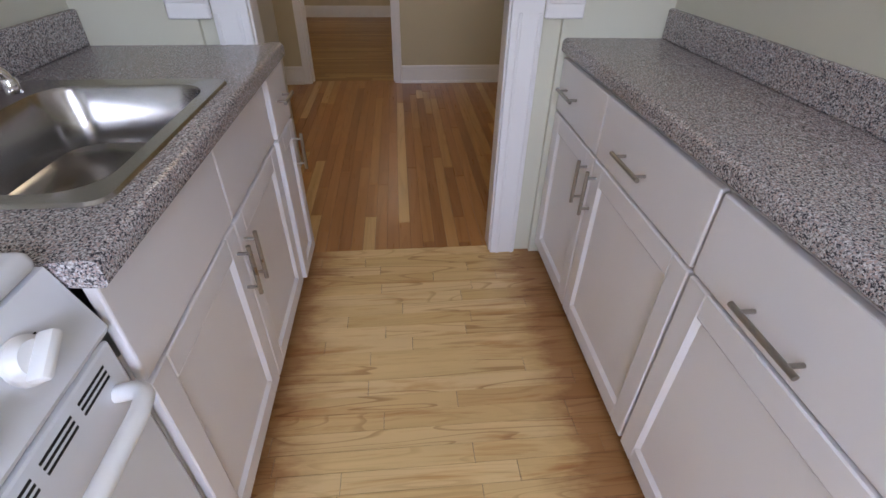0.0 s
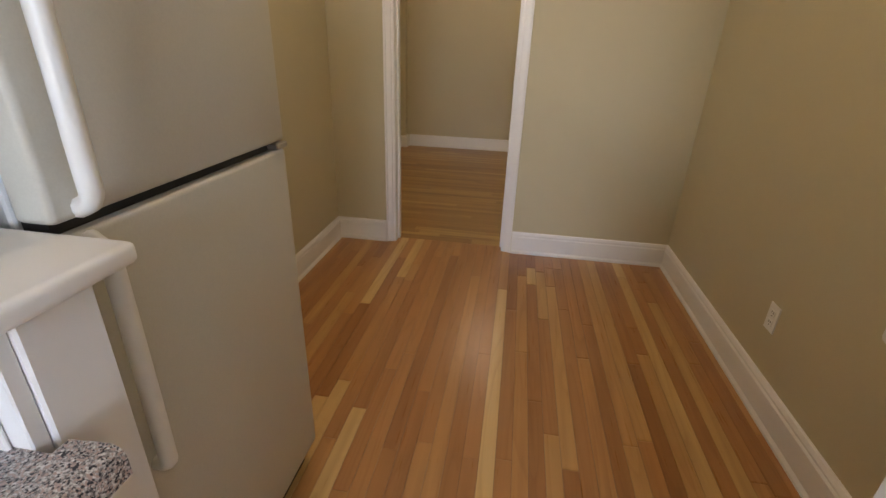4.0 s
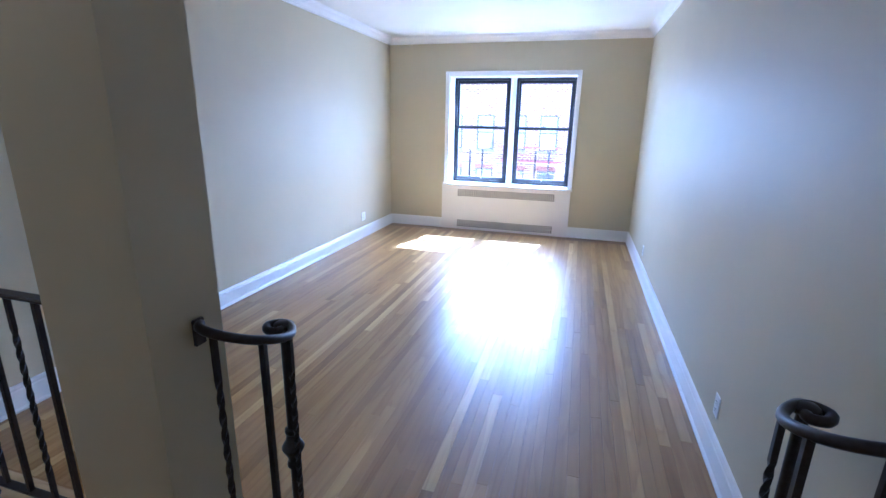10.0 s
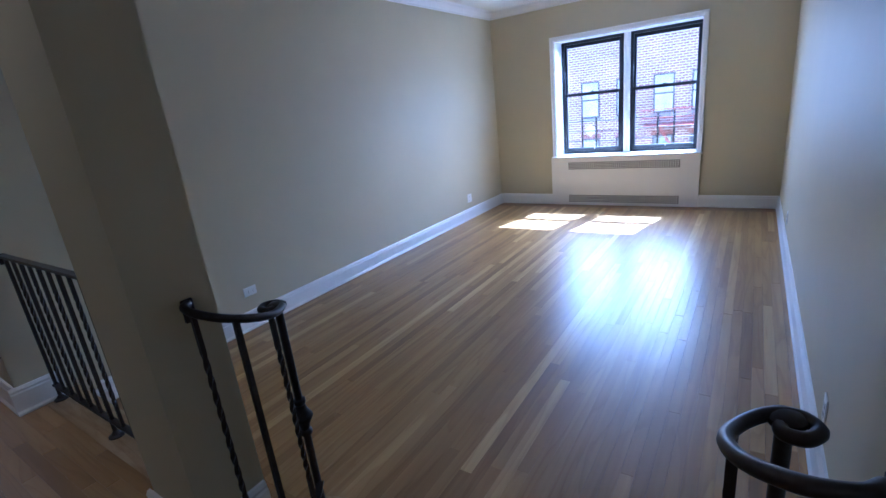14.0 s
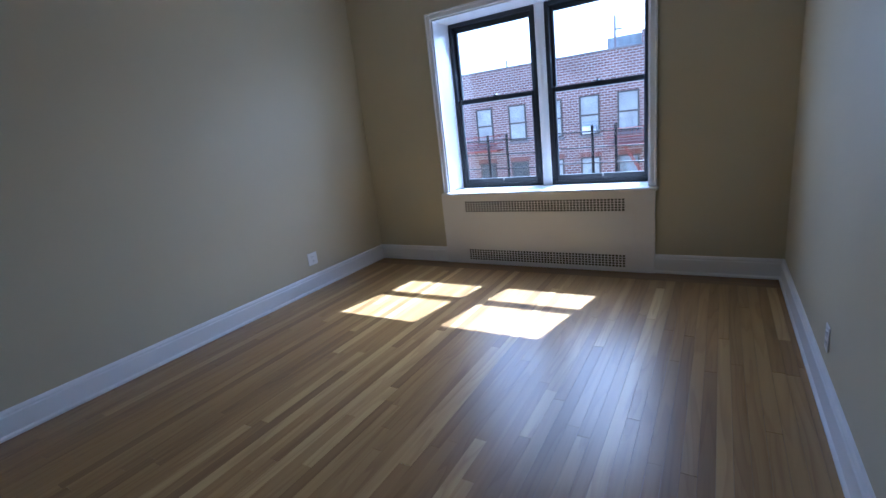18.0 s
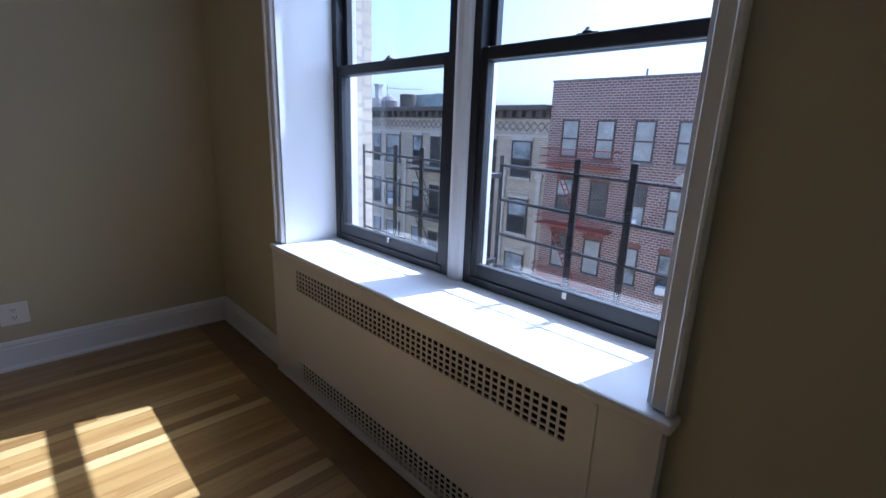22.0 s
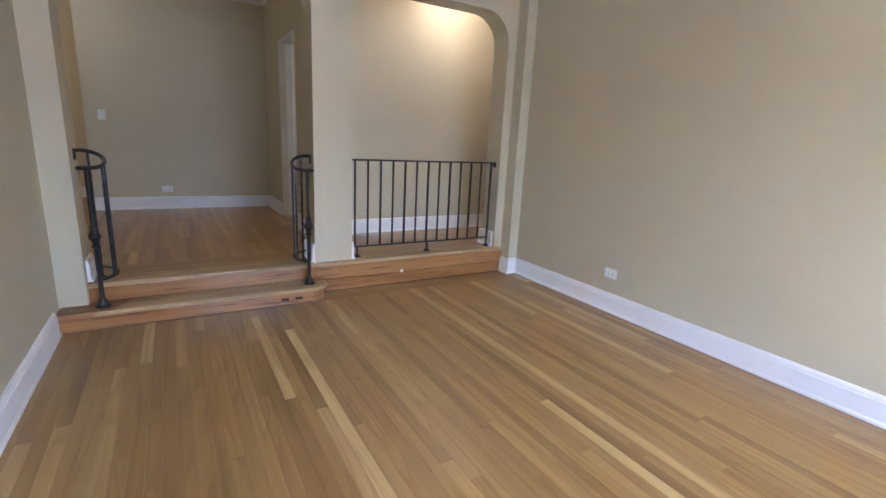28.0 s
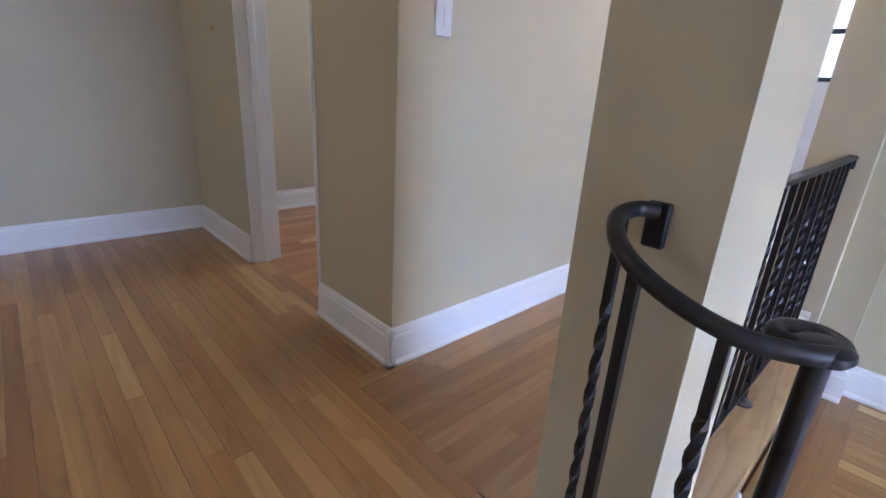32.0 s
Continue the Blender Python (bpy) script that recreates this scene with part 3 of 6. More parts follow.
box(bm, bx0, 0.37, bz, bx1, 0.49, CZ)
structure("wall_bathroom_door", bm, WALL, "buff painted wall with the bathroom doorway", "wall")
structure("wall_hall_end", B1(-2.2, 0.49, 0, -2.1, 1.345, CZ), WALL, "buff painted wall closing the side hall", "wall")
# bathroom shell
bm = bmesh.new()
box(bm, -0.46, -1.47, 0, 0.19, -1.35, CZ)
box(bm, 0.62, -1.47, 0, 1.0, -1.35, CZ)
box(bm, 0.19, -1.47, 0, 0.62, -1.35, 1.26)
box(bm, 0.19, -1.47, 2.1, 0.62, -1.35, CZ)
structure("wall_bath_south", bm, TILE, "glossy white bathroom wall with a small window", "wall")
structure("wall_bath_west", B1(-0.46, -1.35, 0, -0.36, 0.37, CZ), TILE, "glossy white bathroom wall", "wall")
structure("wall_bath_east", B1(0.90, -1.35, 0, 1.0, 0.37, CZ), TILE, "glossy white bathroom wall", "wall")
structure("floor_bathroom", B1(-0.46, -1.47, -0.02, 1.0, 0.46, 0.006), TILE, "pale bathroom floor tile", "floor")
# unseen walls added outside the bathroom window to cut its sky light
structure("wall_skyblock_south", B1(-1.4, -3.0, -0.3, 1.03, -2.9, 5.5), TANBRICK, "plain unseen brick wall added to keep sky light out of the bathroom", "wall")
structure("wall_skyblock_west", B1(-1.5, -3.0, -0.3, -1.4, -1.2, 5.5), TANBRICK, "plain unseen brick wall added to keep sky light out of the bathroom", "wall")
# kitchen
structure("wall_kitchen_west", B1(1.03, -2.7, 0, 1.15, 0.40, CZ), WALLK, "pale greenish cream kitchen wall", "wall")
structure("wall_kitchen_east", B1(3.11, -2.7, 0, 3.32, 0.40, CZ), WALLK, "pale greenish cream kitchen wall", "wall")
bm = bmesh.new()
box(bm, 1.03, -2.94, 0, 1.78, -2.7, CZ)
box(bm, 2.62, -2.94, 0, 3.32, -2.7, CZ)
box(bm, 1.78, -2.94, 0, 2.62, -2.7, 1.08)
box(bm, 1.78, -2.94, 2.16, 2.62, -2.7, CZ)
structure("wall_kitchen_south", bm, WALLK, "plain kitchen wall with the kitchen window", "wall")
bm = bmesh.new()
box(bm, 0.94, 0.40, 0, 1.525, 0.52, CZ)
box(bm, 2.725, 0.40, 0, 3.32, 0.52, CZ)
box(bm, 1.525, 0.42, 0, 1.68, 0.50, 1.05)
box(bm, 2.55, 0.42, 0, 2.725, 0.50, 1.05)
structure("wall_partition", bm, WALLK, "cream partition with half-height returns either side of the passage", "wall")
bm = bmesh.new()
box(bm, -2.2, 0.37, CZ, 3.32, 9.0, CZ + 0.1)
box(bm, 3.32, 5.1, CZ, 4.45, 9.0, CZ + 0.1)
box(bm, 0.9, -2.94, CZ, 3.32, 0.37, CZ + 0.1)
box(bm, -0.8, -1.45, CZ, 0.9, 0.37, CZ + 0.1)
structure("ceiling_upper_rooms", bm, CEIL, "painted plaster ceiling", "ceiling")

# ---- baseboards, crown mouldings, casings ----
def run(name, a, b, normal, z, profile, material, label, category):
    """A moulding with a given profile (distance out, height) from a to b along a wall whose room side is normal."""
    bm = bmesh.new()
    ends = []
    for p in (a, b):
        ends.append([bm.verts.new((p[0] + normal[0] * d, p[1] + normal[1] * d, z + h)) for d, h in profile])
    n = len(profile)
    for i in range(n):
        bm.faces.new((ends[0][i], ends[0][(i + 1) % n], ends[1][(i + 1) % n], ends[1][i]))
    bm.faces.new(ends[0][::-1])
    bm.faces.new(ends[1])
    return structure(name, bm, material, label, category)


BASE = ((0, 0), (0.030, 0), (0.030, 0.012), (0.021, 0.024), (0.020, 0.118), (0.015, 0.126), (0.017, 0.136), (0.010, 0.150), (0, 0.152))
for a, b, n, z in (
        ((XW, YS), (-0.355, YS), (0, 1), LZ), ((XW, YN), (-0.47, YN), (0, -1), LZ),
        ((XW, YS), (XW, 2.325), (1, 0), LZ), ((XW, 4.255), (XW, YN), (1, 0), LZ),
        ((-0.355, YS), (-0.355, 1.56), (-1, 0), LZ), ((-0.385, 1.56), (XA0, 1.56), (0, 1), LZ),
        ((0, P1b), (0, 6.34), (1, 0), 0), ((0, 6.34), (0.65, 6.34), (0, -1), 0), ((0.65, 6.31), (0.65, 6.466), (1, 0), 0),
        ((0.68, 6.466), (3.54, 6.466), (0, -1), 0), ((3.02, 3.225), (3.02, 5.285), (-1, 0), 0), ((3.02, 5.255), (4.30, 5.255), (0, 1), 0),
        ((4.30, 5.255), (4.30, 8.88), (-1, 0), 0), ((3.54, 6.436), (3.54, 8.88), (1, 0), 0), ((3.54, 8.88), (4.30, 8.88), (0, -1), 0),
        ((dx1 + 0.012, 3.225), (3.02, 3.225), (0, 1), 0), ((0.79, 3.225), (dx0 - 0.004, 3.225), (0, 1), 0), ((0.82, 0.49), (0.82, 3.255), (-1, 0), 0),
        ((0.50, 0.49), (0.82, 0.49), (0, 1), 0), ((-2.1, 0.49), (-0.36, 0.49), (0, 1), 0), ((-2.1, 1.345), (0.03, 1.345), (0, -1), 0),
        ((0, 1.315), (0, P2a), (1, 0), 0), ((0.03, P2a), (XA0 + 0.03, P2a), (0, 1), 0),
        ((0, P2b - 0.03), (0, P1a + 0.03), (1, 0), 0), ((0, P1a), (XA0 + 0.004, P1a), (0, 1), 0), ((0, P2b), (XA0 + 0.004, P2b), (0, -1), 0),
        ((0, P1b), (XA0 + 0.004, P1b), (0, -1), 0),
        ((0.94, 0.52), (0.94, 3.085), (1, 0), 0), ((3.20, 0.52), (3.20, 3.085), (-1, 0), 0),
        ((0.94, 3.085), (1.298, 3.085), (0, -1), 0), ((2.185, 3.085), (3.20, 3.085), (0, -1), 0)):
    run("baseboard", a, b, n, z, BASE, TRIM, "white painted moulded baseboard", "baseboard")
CROWN = ((0, -0.10), (0.012, -0.098), (0.014, -0.082), (0.026, -0.070), (0.042, -0.050), (0.066, -0.030), (0.072, -0.012), (0.085, 0), (0, 0))
for a, b, n, z in (
        ((XW, YS), (XA0, YS), (0, 1), CZL), ((XW, YN), (XA0, YN), (0, -1), CZL), ((XW, YS), (XW, YN), (1, 0), CZL),
        ((XA0, YS), (XA0, YN), (-1, 0), CZL)):
    run("crown_moulding", a, b, n, z, CROWN, TRIM, "white painted cove crown moulding", "moulding")
SMALLCROWN = tuple((d * 0.6, h * 0.62) for d, h in CROWN)
for a, b, n, z in (
        ((0.94, 0.52), (0.94, 3.085), (1, 0), CZ), ((3.20, 0.52), (3.20, 3.085), (-1, 0), CZ), ((0.94, 3.085), (3.20, 3.085), (0, -1), CZ),
        ((3.02, 3.225), (3.02, 5.255), (-1, 0), CZ), ((0.82, 3.225), (3.02, 3.225), (0, 1), CZ), ((0, P1a), (0, 6.34), (1, 0), CZ), ((0.65, 6.466), (3.54, 6.466), (0, -1), CZ)):
    run("crown_moulding", a, b, n, z, SMALLCROWN, CEIL, "narrow painted crown moulding", "moulding")


def casing_part(bm, a0, a1, z0, z1, plane, out, axis):
    """A flat casing board with a raised outer bead. axis: along which it lies, out: +1 or -1 from the wall."""
    def b(u0, u1, w0, w1, t):
        lo, hi = sorted((plane, plane + out * t))
        if axis == 'x':
            box(bm, u0, lo, w0, u1, hi, w1, bevel=0.003)
        else:
            box(bm, lo, u0, w0, hi, u1, w1, bevel=0.003)
    b(a0, a1, z0, z1, 0.018)
    return bm


def door_casing(name, x0, x1, ztop, y, out, w, label):
    t = thing(name, label, "door frame", at=((x0 + x1) / 2, y, 0))
    t["kind"] = "structure"
    for nm, a in (("jamb_casing", (x0 - w, x0, 0, ztop + w)), ("jamb_casing", (x1, x1 + w, 0, ztop + w)), ("head_casing", (x0, x1, ztop, ztop + w))):
        bm = casing_part(bmesh.new(), *a, y, out, 'x')
        u0, u1, z0, z1 = a
        lo, hi = sorted((y + out * 0.018, y + out * 0.028))
        if nm == "jamb_casing":
            s = (u0, u0 + 0.016) if u0 < x0 else (u1 - 0.016, u1)
            box(bm, s[0], lo, z0, s[1], hi, z1, bevel=0.003)
        else:
            box(bm, u0 - w, lo, z1 - 0.016, u1 + w, hi, z1 + 0.0, bevel=0.003)
        p = part(nm, bm, TRIM)
        p.parent = t
        p.matrix_parent_inverse = Matrix.Translation(-t.location)
    return t


def under(ob, t):
    """Puts a part built in room coordinates under a thing that stands at its own place."""
    ob.parent = t
    ob.matrix_parent_inverse = Matrix.Translation(-t.location)
    return ob


dc = door_casing("door_frame_dinette", dx0, dx1, dz, 3.085, -1, 0.048, "white painted wooden door casing round the open doorway")
for a in ((dx0 - 0.003, 3.075, 0, dx0 + 0.018, 3.232, dz), (dx1 - 0.018, 3.075, 0, dx1 + 0.003, 3.232, dz), (dx0 + 0.018, 3.075, dz - 0.018, dx1 - 0.018, 3.232, dz + 0.003)):
    under(part("jamb_lining", B1(*a, bevel=0.002), TRIM), dc)
for a in ((dx0 + 0.018, 3.14, 0, dx0 + 0.030, 3.175, dz - 0.018), (dx1 - 0.030, 3.14, 0, dx1 - 0.018, 3.175, dz - 0.018)):
    under(part("door_stop", B1(*a, bevel=0.002), TRIM), dc)
bc = door_casing("door_frame_bathroom", bx0, bx1, bz, 0.49, 1, 0.10, "white painted casing of the bathroom doorway")
for a in ((bx0 - 0.003, 0.36, 0, bx0 + 0.018, 0.497, bz), (bx1 - 0.018, 0.36, 0, bx1 + 0.003, 0.497, bz), (bx0 + 0.018, 0.36, bz - 0.018, bx1 - 0.018, 0.497, bz + 0.003)):
    under(part("jamb_lining", B1(*a, bevel=0.002), TRIM), bc)
under(part("threshold", B1(bx0 + 0.018, 0.37, 0, bx1 - 0.018, 0.49, 0.014, bevel=0.004), LIMESTONE, None, "pale stone threshold"), bc)

# ---- window of the living room ----
win = thing("window_living", "paired black double-hung windows in a deep white reveal, closed", "window", at=(XW - 0.3, 3.305, 0.455))
win["kind"] = "structure"
ZS = 0.455
def wpart(nm, bm, m, label="", par=None):
    ob = part(nm, bm, m, None, label)
    return under(ob, win)
# reveal linings, casing, sill
wpart("reveal_lining", B1(XW - 0.42, wy0 - 0.002, ZS, XW + 0.002, wy0 + 0.014, wz1), TRIM)
wpart("reveal_lining", B1(XW - 0.42, wy1 - 0.014, ZS, XW + 0.002, wy1 + 0.002, wz1), TRIM)
wpart("reveal_lining", B1(XW - 0.42, wy0 + 0.014, wz1 - 0.014, XW + 0.002, wy1 - 0.014, wz1 + 0.002), TRIM)
for a in ((wy0 - 0.05, wy0, ZS + 0.002, wz1 + 0.05), (wy1, wy1 + 0.05, ZS + 0.002, wz1 + 0.05), (wy0, wy1, wz1, wz1 + 0.05)):
    bm = B1(XW, a[0], a[2], XW + 0.02, a[1], a[3], bevel=0.003)
    y0, y1 = a[0], a[1]
    if y1 - y0 < 0.1:
        s = (y0, y0 + 0.015) if y0 < 3 else (y1 - 0.015, y1)
        box(bm, XW + 0.019, s[0], a[2], XW + 0.032, s[1], a[3], bevel=0.004)
    else:
        box(bm, XW + 0.019, y0 - 0.05, a[3] - 0.015, XW + 0.032, y1 + 0.05, a[3], bevel=0.004)
    wpart("casing", bm, TRIM)
wpart("window_sill", B1(XW - 0.42, wy0 - 0.065, ZS - 0.028, XW + 0.055, wy1 + 0.06, ZS, bevel=0.008, seg=2), TRIM, "glossy white painted deep sill")
wpart("mullion", prism(bmesh.new(), [(XW - 0.42, 3.262), (XW - 0.285, 3.262), (XW - 0.27, 3.275), (XW - 0.262, 3.295), (XW - 0.262, 3.318), (XW - 0.27, 3.338), (XW - 0.285, 3.350), (XW - 0.42, 3.350)], 'z', ZS, wz1 - 0.014), TRIM, "white painted wooden mullion")
XG = XW - 0.31
for u0, u1 in ((wy0 + 0.014, 3.262), (3.350, wy1 - 0.014)):
    f = 0.036
    fr = bmesh.new()
    box(fr, XG - 0.05, u0, ZS, XG + 0.03, u0 + f, wz1 - 0.014, bevel=0.003)
    box(fr, XG - 0.05, u1 - f, ZS, XG + 0.03, u1, wz1 - 0.014, bevel=0.003)
    box(fr, XG - 0.05, u0 + f, wz1 - 0.05, XG + 0.03, u1 - f, wz1 - 0.014, bevel=0.003)
    box(fr, XG - 0.05, u0 + f, ZS, XG + 0.03, u1 - f, ZS + 0.035, bevel=0.003)
    frame_ob = wpart("window_frame", fr, BLACKFRAME, "black aluminium frame")
    zm = 1.29
    for nm, xa, xb, z0, z1, bot in (("lower_sash", XG - 0.005, XG + 0.024, ZS + 0.035, zm + 0.022, 0.05), ("upper_sash", XG - 0.045, XG - 0.012, zm - 0.022, wz1 - 0.05, 0.044)):
        sb = bmesh.new()
        s = 0.030
        box(sb, xa, u0 + f, z0, xb, u0 + f + s, z1, bevel=0.003)
        box(sb, xa, u1 - f - s, z0, xb, u1 - f, z1, bevel=0.003)
        box(sb, xa, u0 + f + s, z0, xb, u1 - f - s, z0 + bot, bevel=0.003)
        box(sb, xa, u0 + f + s, z1 - 0.044, xb, u1 - f - s, z1, bevel=0.003)
        wpart(nm, sb, BLACKFRAME, "black sash")
        pn = wpart("pane", B1((xa + xb) / 2 - 0.003, u0 + f + s - 0.004, z0 + bot - 0.004, (xa + xb) / 2 + 0.003, u1 - f - s + 0.004, z1 - 0.040), GLASS, "clear glass pane")
        pn.visible_shadow = False
    um = (u0 + u1) / 2
    lk = lathe(bmesh.new(), ((0.016, 0), (0.017, 0.008), (0.012, 0.012), (0.006, 0.02)), (XG + 0.005, um, zm + 0.022), 12)
    box(lk, XG - 0.004, um - 0.035, zm + 0.022, XG + 0.012, um + 0.035, zm + 0.028, bevel=0.002)
    wpart("sash_lock", lk, BLACKFRAME)
    wpart("tilt_latch", B1(XG + 0.024, um + 0.02, ZS + 0.06, XG + 0.03, um + 0.035, ZS + 0.082, bevel=0.001), NICKEL)

# ---- radiator cover ----
rc = thing("radiator_cover", "cream painted metal radiator cover with two perforated grilles under the window", "radiator cover", at=(XW, 3.29, LZ))
ry0, ry1, rx = 2.325, 4.255, XW + 0.038
g0, g1 = 2.575, 4.035
def grille(z0, z1, rows=5, cols=52):
    bm = bmesh.new()
    pz, py = (z1 - z0) / rows, (g1 - g0) / cols
    for i in range(rows + 1):
        zc = z0 + i * pz
        box(bm, rx - 0.003, g0, zc - pz * 0.155, rx - 0.0005, g1, zc + pz * 0.155)
    for j in range(cols + 1):
        yc = g0 + j * py
        box(bm, rx - 0.0028, yc - py * 0.155, z0 - pz * 0.155, rx - 0.0003, yc + py * 0.155, z1 + pz * 0.155)
    return bm
GZ = ((0.265, 0.372), (-0.213, -0.103))
for a in ((ry0, LZ, g0, ZS - 0.028), (g1, LZ, ry1, ZS - 0.028), (g0, LZ, g1, GZ[1][0]), (g0, GZ[1][1], g1, GZ[0][0]), (g0, GZ[0][1], g1, ZS - 0.028)):
    under(part("front_panel", B1(rx - 0.012, a[0], a[1], rx, a[2], a[3]), CAB, None, "cream painted sheet panel"), rc)
under(part("side_panel", B1(XW - 0.019, ry0, LZ, rx - 0.012, ry0 + 0.012, ZS - 0.028), CAB), rc)
under(part("side_panel", B1(XW - 0.019, ry1 - 0.012, LZ, rx - 0.012, ry1, ZS - 0.028), CAB), rc)
under(part("cover_strip", B1(rx, 4.10, LZ + 0.01, rx + 0.004, 4.108, ZS - 0.04), CAB), rc)
under(part("base_strip", B1(rx, ry0, LZ, rx + 0.008, ry1, LZ + 0.02, bevel=0.003), CAB), rc)
# near-black sheet behind the holes stands in for the shaded depth
under(part("cavity_shade_sheet", B1(XW - 0.018, ry0 + 0.02, LZ + 0.01, XW - 0.012, ry1 - 0.02, ZS - 0.04), DARK, None, "near-black sheet painting the shaded depth behind the grilles"), rc)
for z0, z1 in GZ:
    under(part("grille", grille(z0, z1), CAB, None, "square-hole perforated grille"), rc)

# ---- steps and stringer ----
st = thing("step_living", "oak step with a rounded end, worn pale tread and varnished riser", "step", at=(-0.35, 4.2, LZ))
xf, ye = -0.475, 3.40
out = [(XA0, YN), (xf, YN), (xf, ye + 0.13)] + arc(xf + 0.13, ye + 0.13, 0.13, 180, 270, 8)[1:] + [(XA0, ye)]
ins = [(XA0, YN), (xf + 0.025, YN), (xf + 0.025, ye + 0.13)] + arc(xf + 0.145, ye + 0.145, 0.12, 180, 270, 8)[1:] + [(XA0, ye + 0.025)]
bm = prism(bmesh.new(), out, 'z', -0.157, -0.127)
bmesh.ops.bevel(bm, geom=[e for e in bm.edges if abs(e.verts[0].co.z - e.verts[1].co.z) < 1e-5], offset=0.010, segments=3, affect='EDGES')
under(part("tread", bm, TREADST, None, "worn pale oak tread", True), st)
under(part("riser", prism(bmesh.new(), ins, 'z', LZ, -0.157), RISER, None, "varnished orange-brown riser"), st)
for y in (3.62, 3.72):
    under(part("riser_slot", B1(xf + 0.0235, y, -0.215, xf + 0.03, y + 0.055, -0.195), DARK, None, "dark worn slot"), st)
# thin dark strips on the riser, at its foot and below the tread
under(part("dark_strip", B1(xf + 0.0225, ye + 0.15, LZ, xf + 0.0255, YN - 0.012, LZ + 0.007), GAP, None, "thin dark strip along the floor"), st)
under(part("dark_strip", B1(xf + 0.0225, ye + 0.14, -0.161, xf + 0.0255, YN - 0.012, -0.157), GAP, None, "thin dark strip under the nosing"), st)
crng = random.Random(4)
for x, y, z, sx, sy, sz in ((-0.470, 5.092, -0.150, 0.022, 0.012, 0.030), (-0.452, 5.094, -0.205, 0.016, 0.009, 0.040), (-0.25, 5.094, -0.015, 0.022, 0.010, 0.030), (-0.236, 3.462, -0.008, 0.016, 0.012, 0.022), (-0.205, 3.15, 0.010, 0.014, 0.010, 0.016)):
    bm = bmesh.new()
    bmesh.ops.create_icosphere(bm, subdivisions=2, radius=1.0)
    for v in bm.verts:
        k = crng.uniform(0.7, 1.15)
        v.co = (x + v.co.x * sx * k, y + v.co.y * sy * k, z + v.co.z * sz * k)
    structure("plaster_patch", bm, CEIL, "chipped white plaster at the corner of the step", "plaster")
sr = thing("stringer_arcade", "varnished oak fascia boards under the railing with a pale nosing", "step", at=(-0.22, 3.2, LZ))
under(part("fascia_board", B1(XA0 - 0.022, 1.56, LZ, XA0, P1a, -0.145, bevel=0.003), RISER), sr)
under(part("fascia_board", B1(XA0 - 0.028, 1.56, -0.141, XA0, P1a, -0.03, bevel=0.003), RISER), sr)
under(part("fascia_board", B1(XA0 - 0.028, P1a, -0.127, XA0, YN, -0.03, bevel=0.003), RISER), sr)
bm = B1(XA0 - 0.045, 1.60, -0.03, XA0 + 0.14, P2b, 0.002, bevel=0.008, seg=2)
under(part("nosing", bm, TREAD, None, "pale worn oak nosing board", True), sr)
under(part("nosing", B1(XA0 - 0.045, P1a, -0.03, XA0 + 0.14, YN - 0.012, 0.002, bevel=0.008, seg=2), TREAD, None, "pale worn oak nosing board", True), sr)
under(part("nosing", B1(XA0 - 0.045, P2b, -0.03, XA0 - 0.002, P1a, 0.002, bevel=0.006, seg=2), TREAD, None, "pale worn oak nosing board", True), sr)
under(part("bolt_cap", lathe(bmesh.new(), ((0.012, 0), (0.016, -0.006), (0.014, -0.014), (0.005, -0.018)), (XA0 - 0.028, 2.69, -0.137), 12, 'x'), PLASTIC, None, "white plug"), sr)


# ---- wrought iron ----
def baluster(bm, x, y, z0, z1, twisted, r=0.0075):
    n = 40
    if twisted:
        t = [0 if (i < 6 or i > n - 6) else 0.62 * (i - 6) for i in range(n + 1)]
        pts = [(x, y, z0 + (z1 - z0) * i / n) for i in range(n + 1)]
        rings = []
        for p, a in zip(pts, t):
            rings.append([bm.verts.new((p[0] + 1.25 * r * math.cos(a + math.pi / 4 + k * math.pi / 2), p[1] + 1.25 * r * math.sin(a + math.pi / 4 + k * math.pi / 2), p[2])) for k in range(4)])
        for a, b in zip(rings, rings[1:]):
            for k in range(4):
                bm.faces.new((a[k], a[(k + 1) % 4], b[(k + 1) % 4], b[k]))
        bm.faces.new(rings[0][::-1])
        bm.faces.new(rings[-1])
    else:
        box(bm, x - r, y - r, z0, x + r, y + r, z1)
    return bm


rl = thing("railing_corridor", "black wrought iron railing with alternating twisted bars in the arched opening", "railing", at=(-0.15, 2.4, 0))
xr = -0.15
under(part("top_rail", B1(xr - 0.019, P2a + 0.002, 0.828, xr + 0.019, P2b - 0.002, 0.842, bevel=0.004), IRON), rl)
under(part("bottom_rail", B1(xr - 0.015, P2a + 0.035, 0.088, xr + 0.015, P2b - 0.03, 0.098, bevel=0.002), IRON), rl)
nb = 13
for i in range(nb):
    y = 3.095 - i * (3.095 - 1.70) / (nb - 1)
    under(part("baluster", baluster(bmesh.new(), xr, y, 0.092, 0.832, i % 2 == 1), IRON, None, "twisted iron bar" if i % 2 else ""), rl)
for y in (3.075, 2.385, 1.70):
    bm = tube(bmesh.new(), [(xr, y, 0.003), (xr, y, 0.09)], 0.010, 8)
    lathe(bm, ((0.034, 0.002), (0.034, 0.008), (0.02, 0.016), (0.011, 0.03)), (xr, y, 0), 14)
    under(part("foot", bm, IRON), rl)
bm = B1(xr - 0.016, P2a, 0.79, xr + 0.016, P2a + 0.012, 0.845, bevel=0.003)
tube(bm, [(xr, P2a + 0.012, 0.80), (xr, P2a + 0.025, 0.815), (xr, P2a + 0.03, 0.83)], 0.009)
under(part("wall_bracket", bm, IRON), rl)


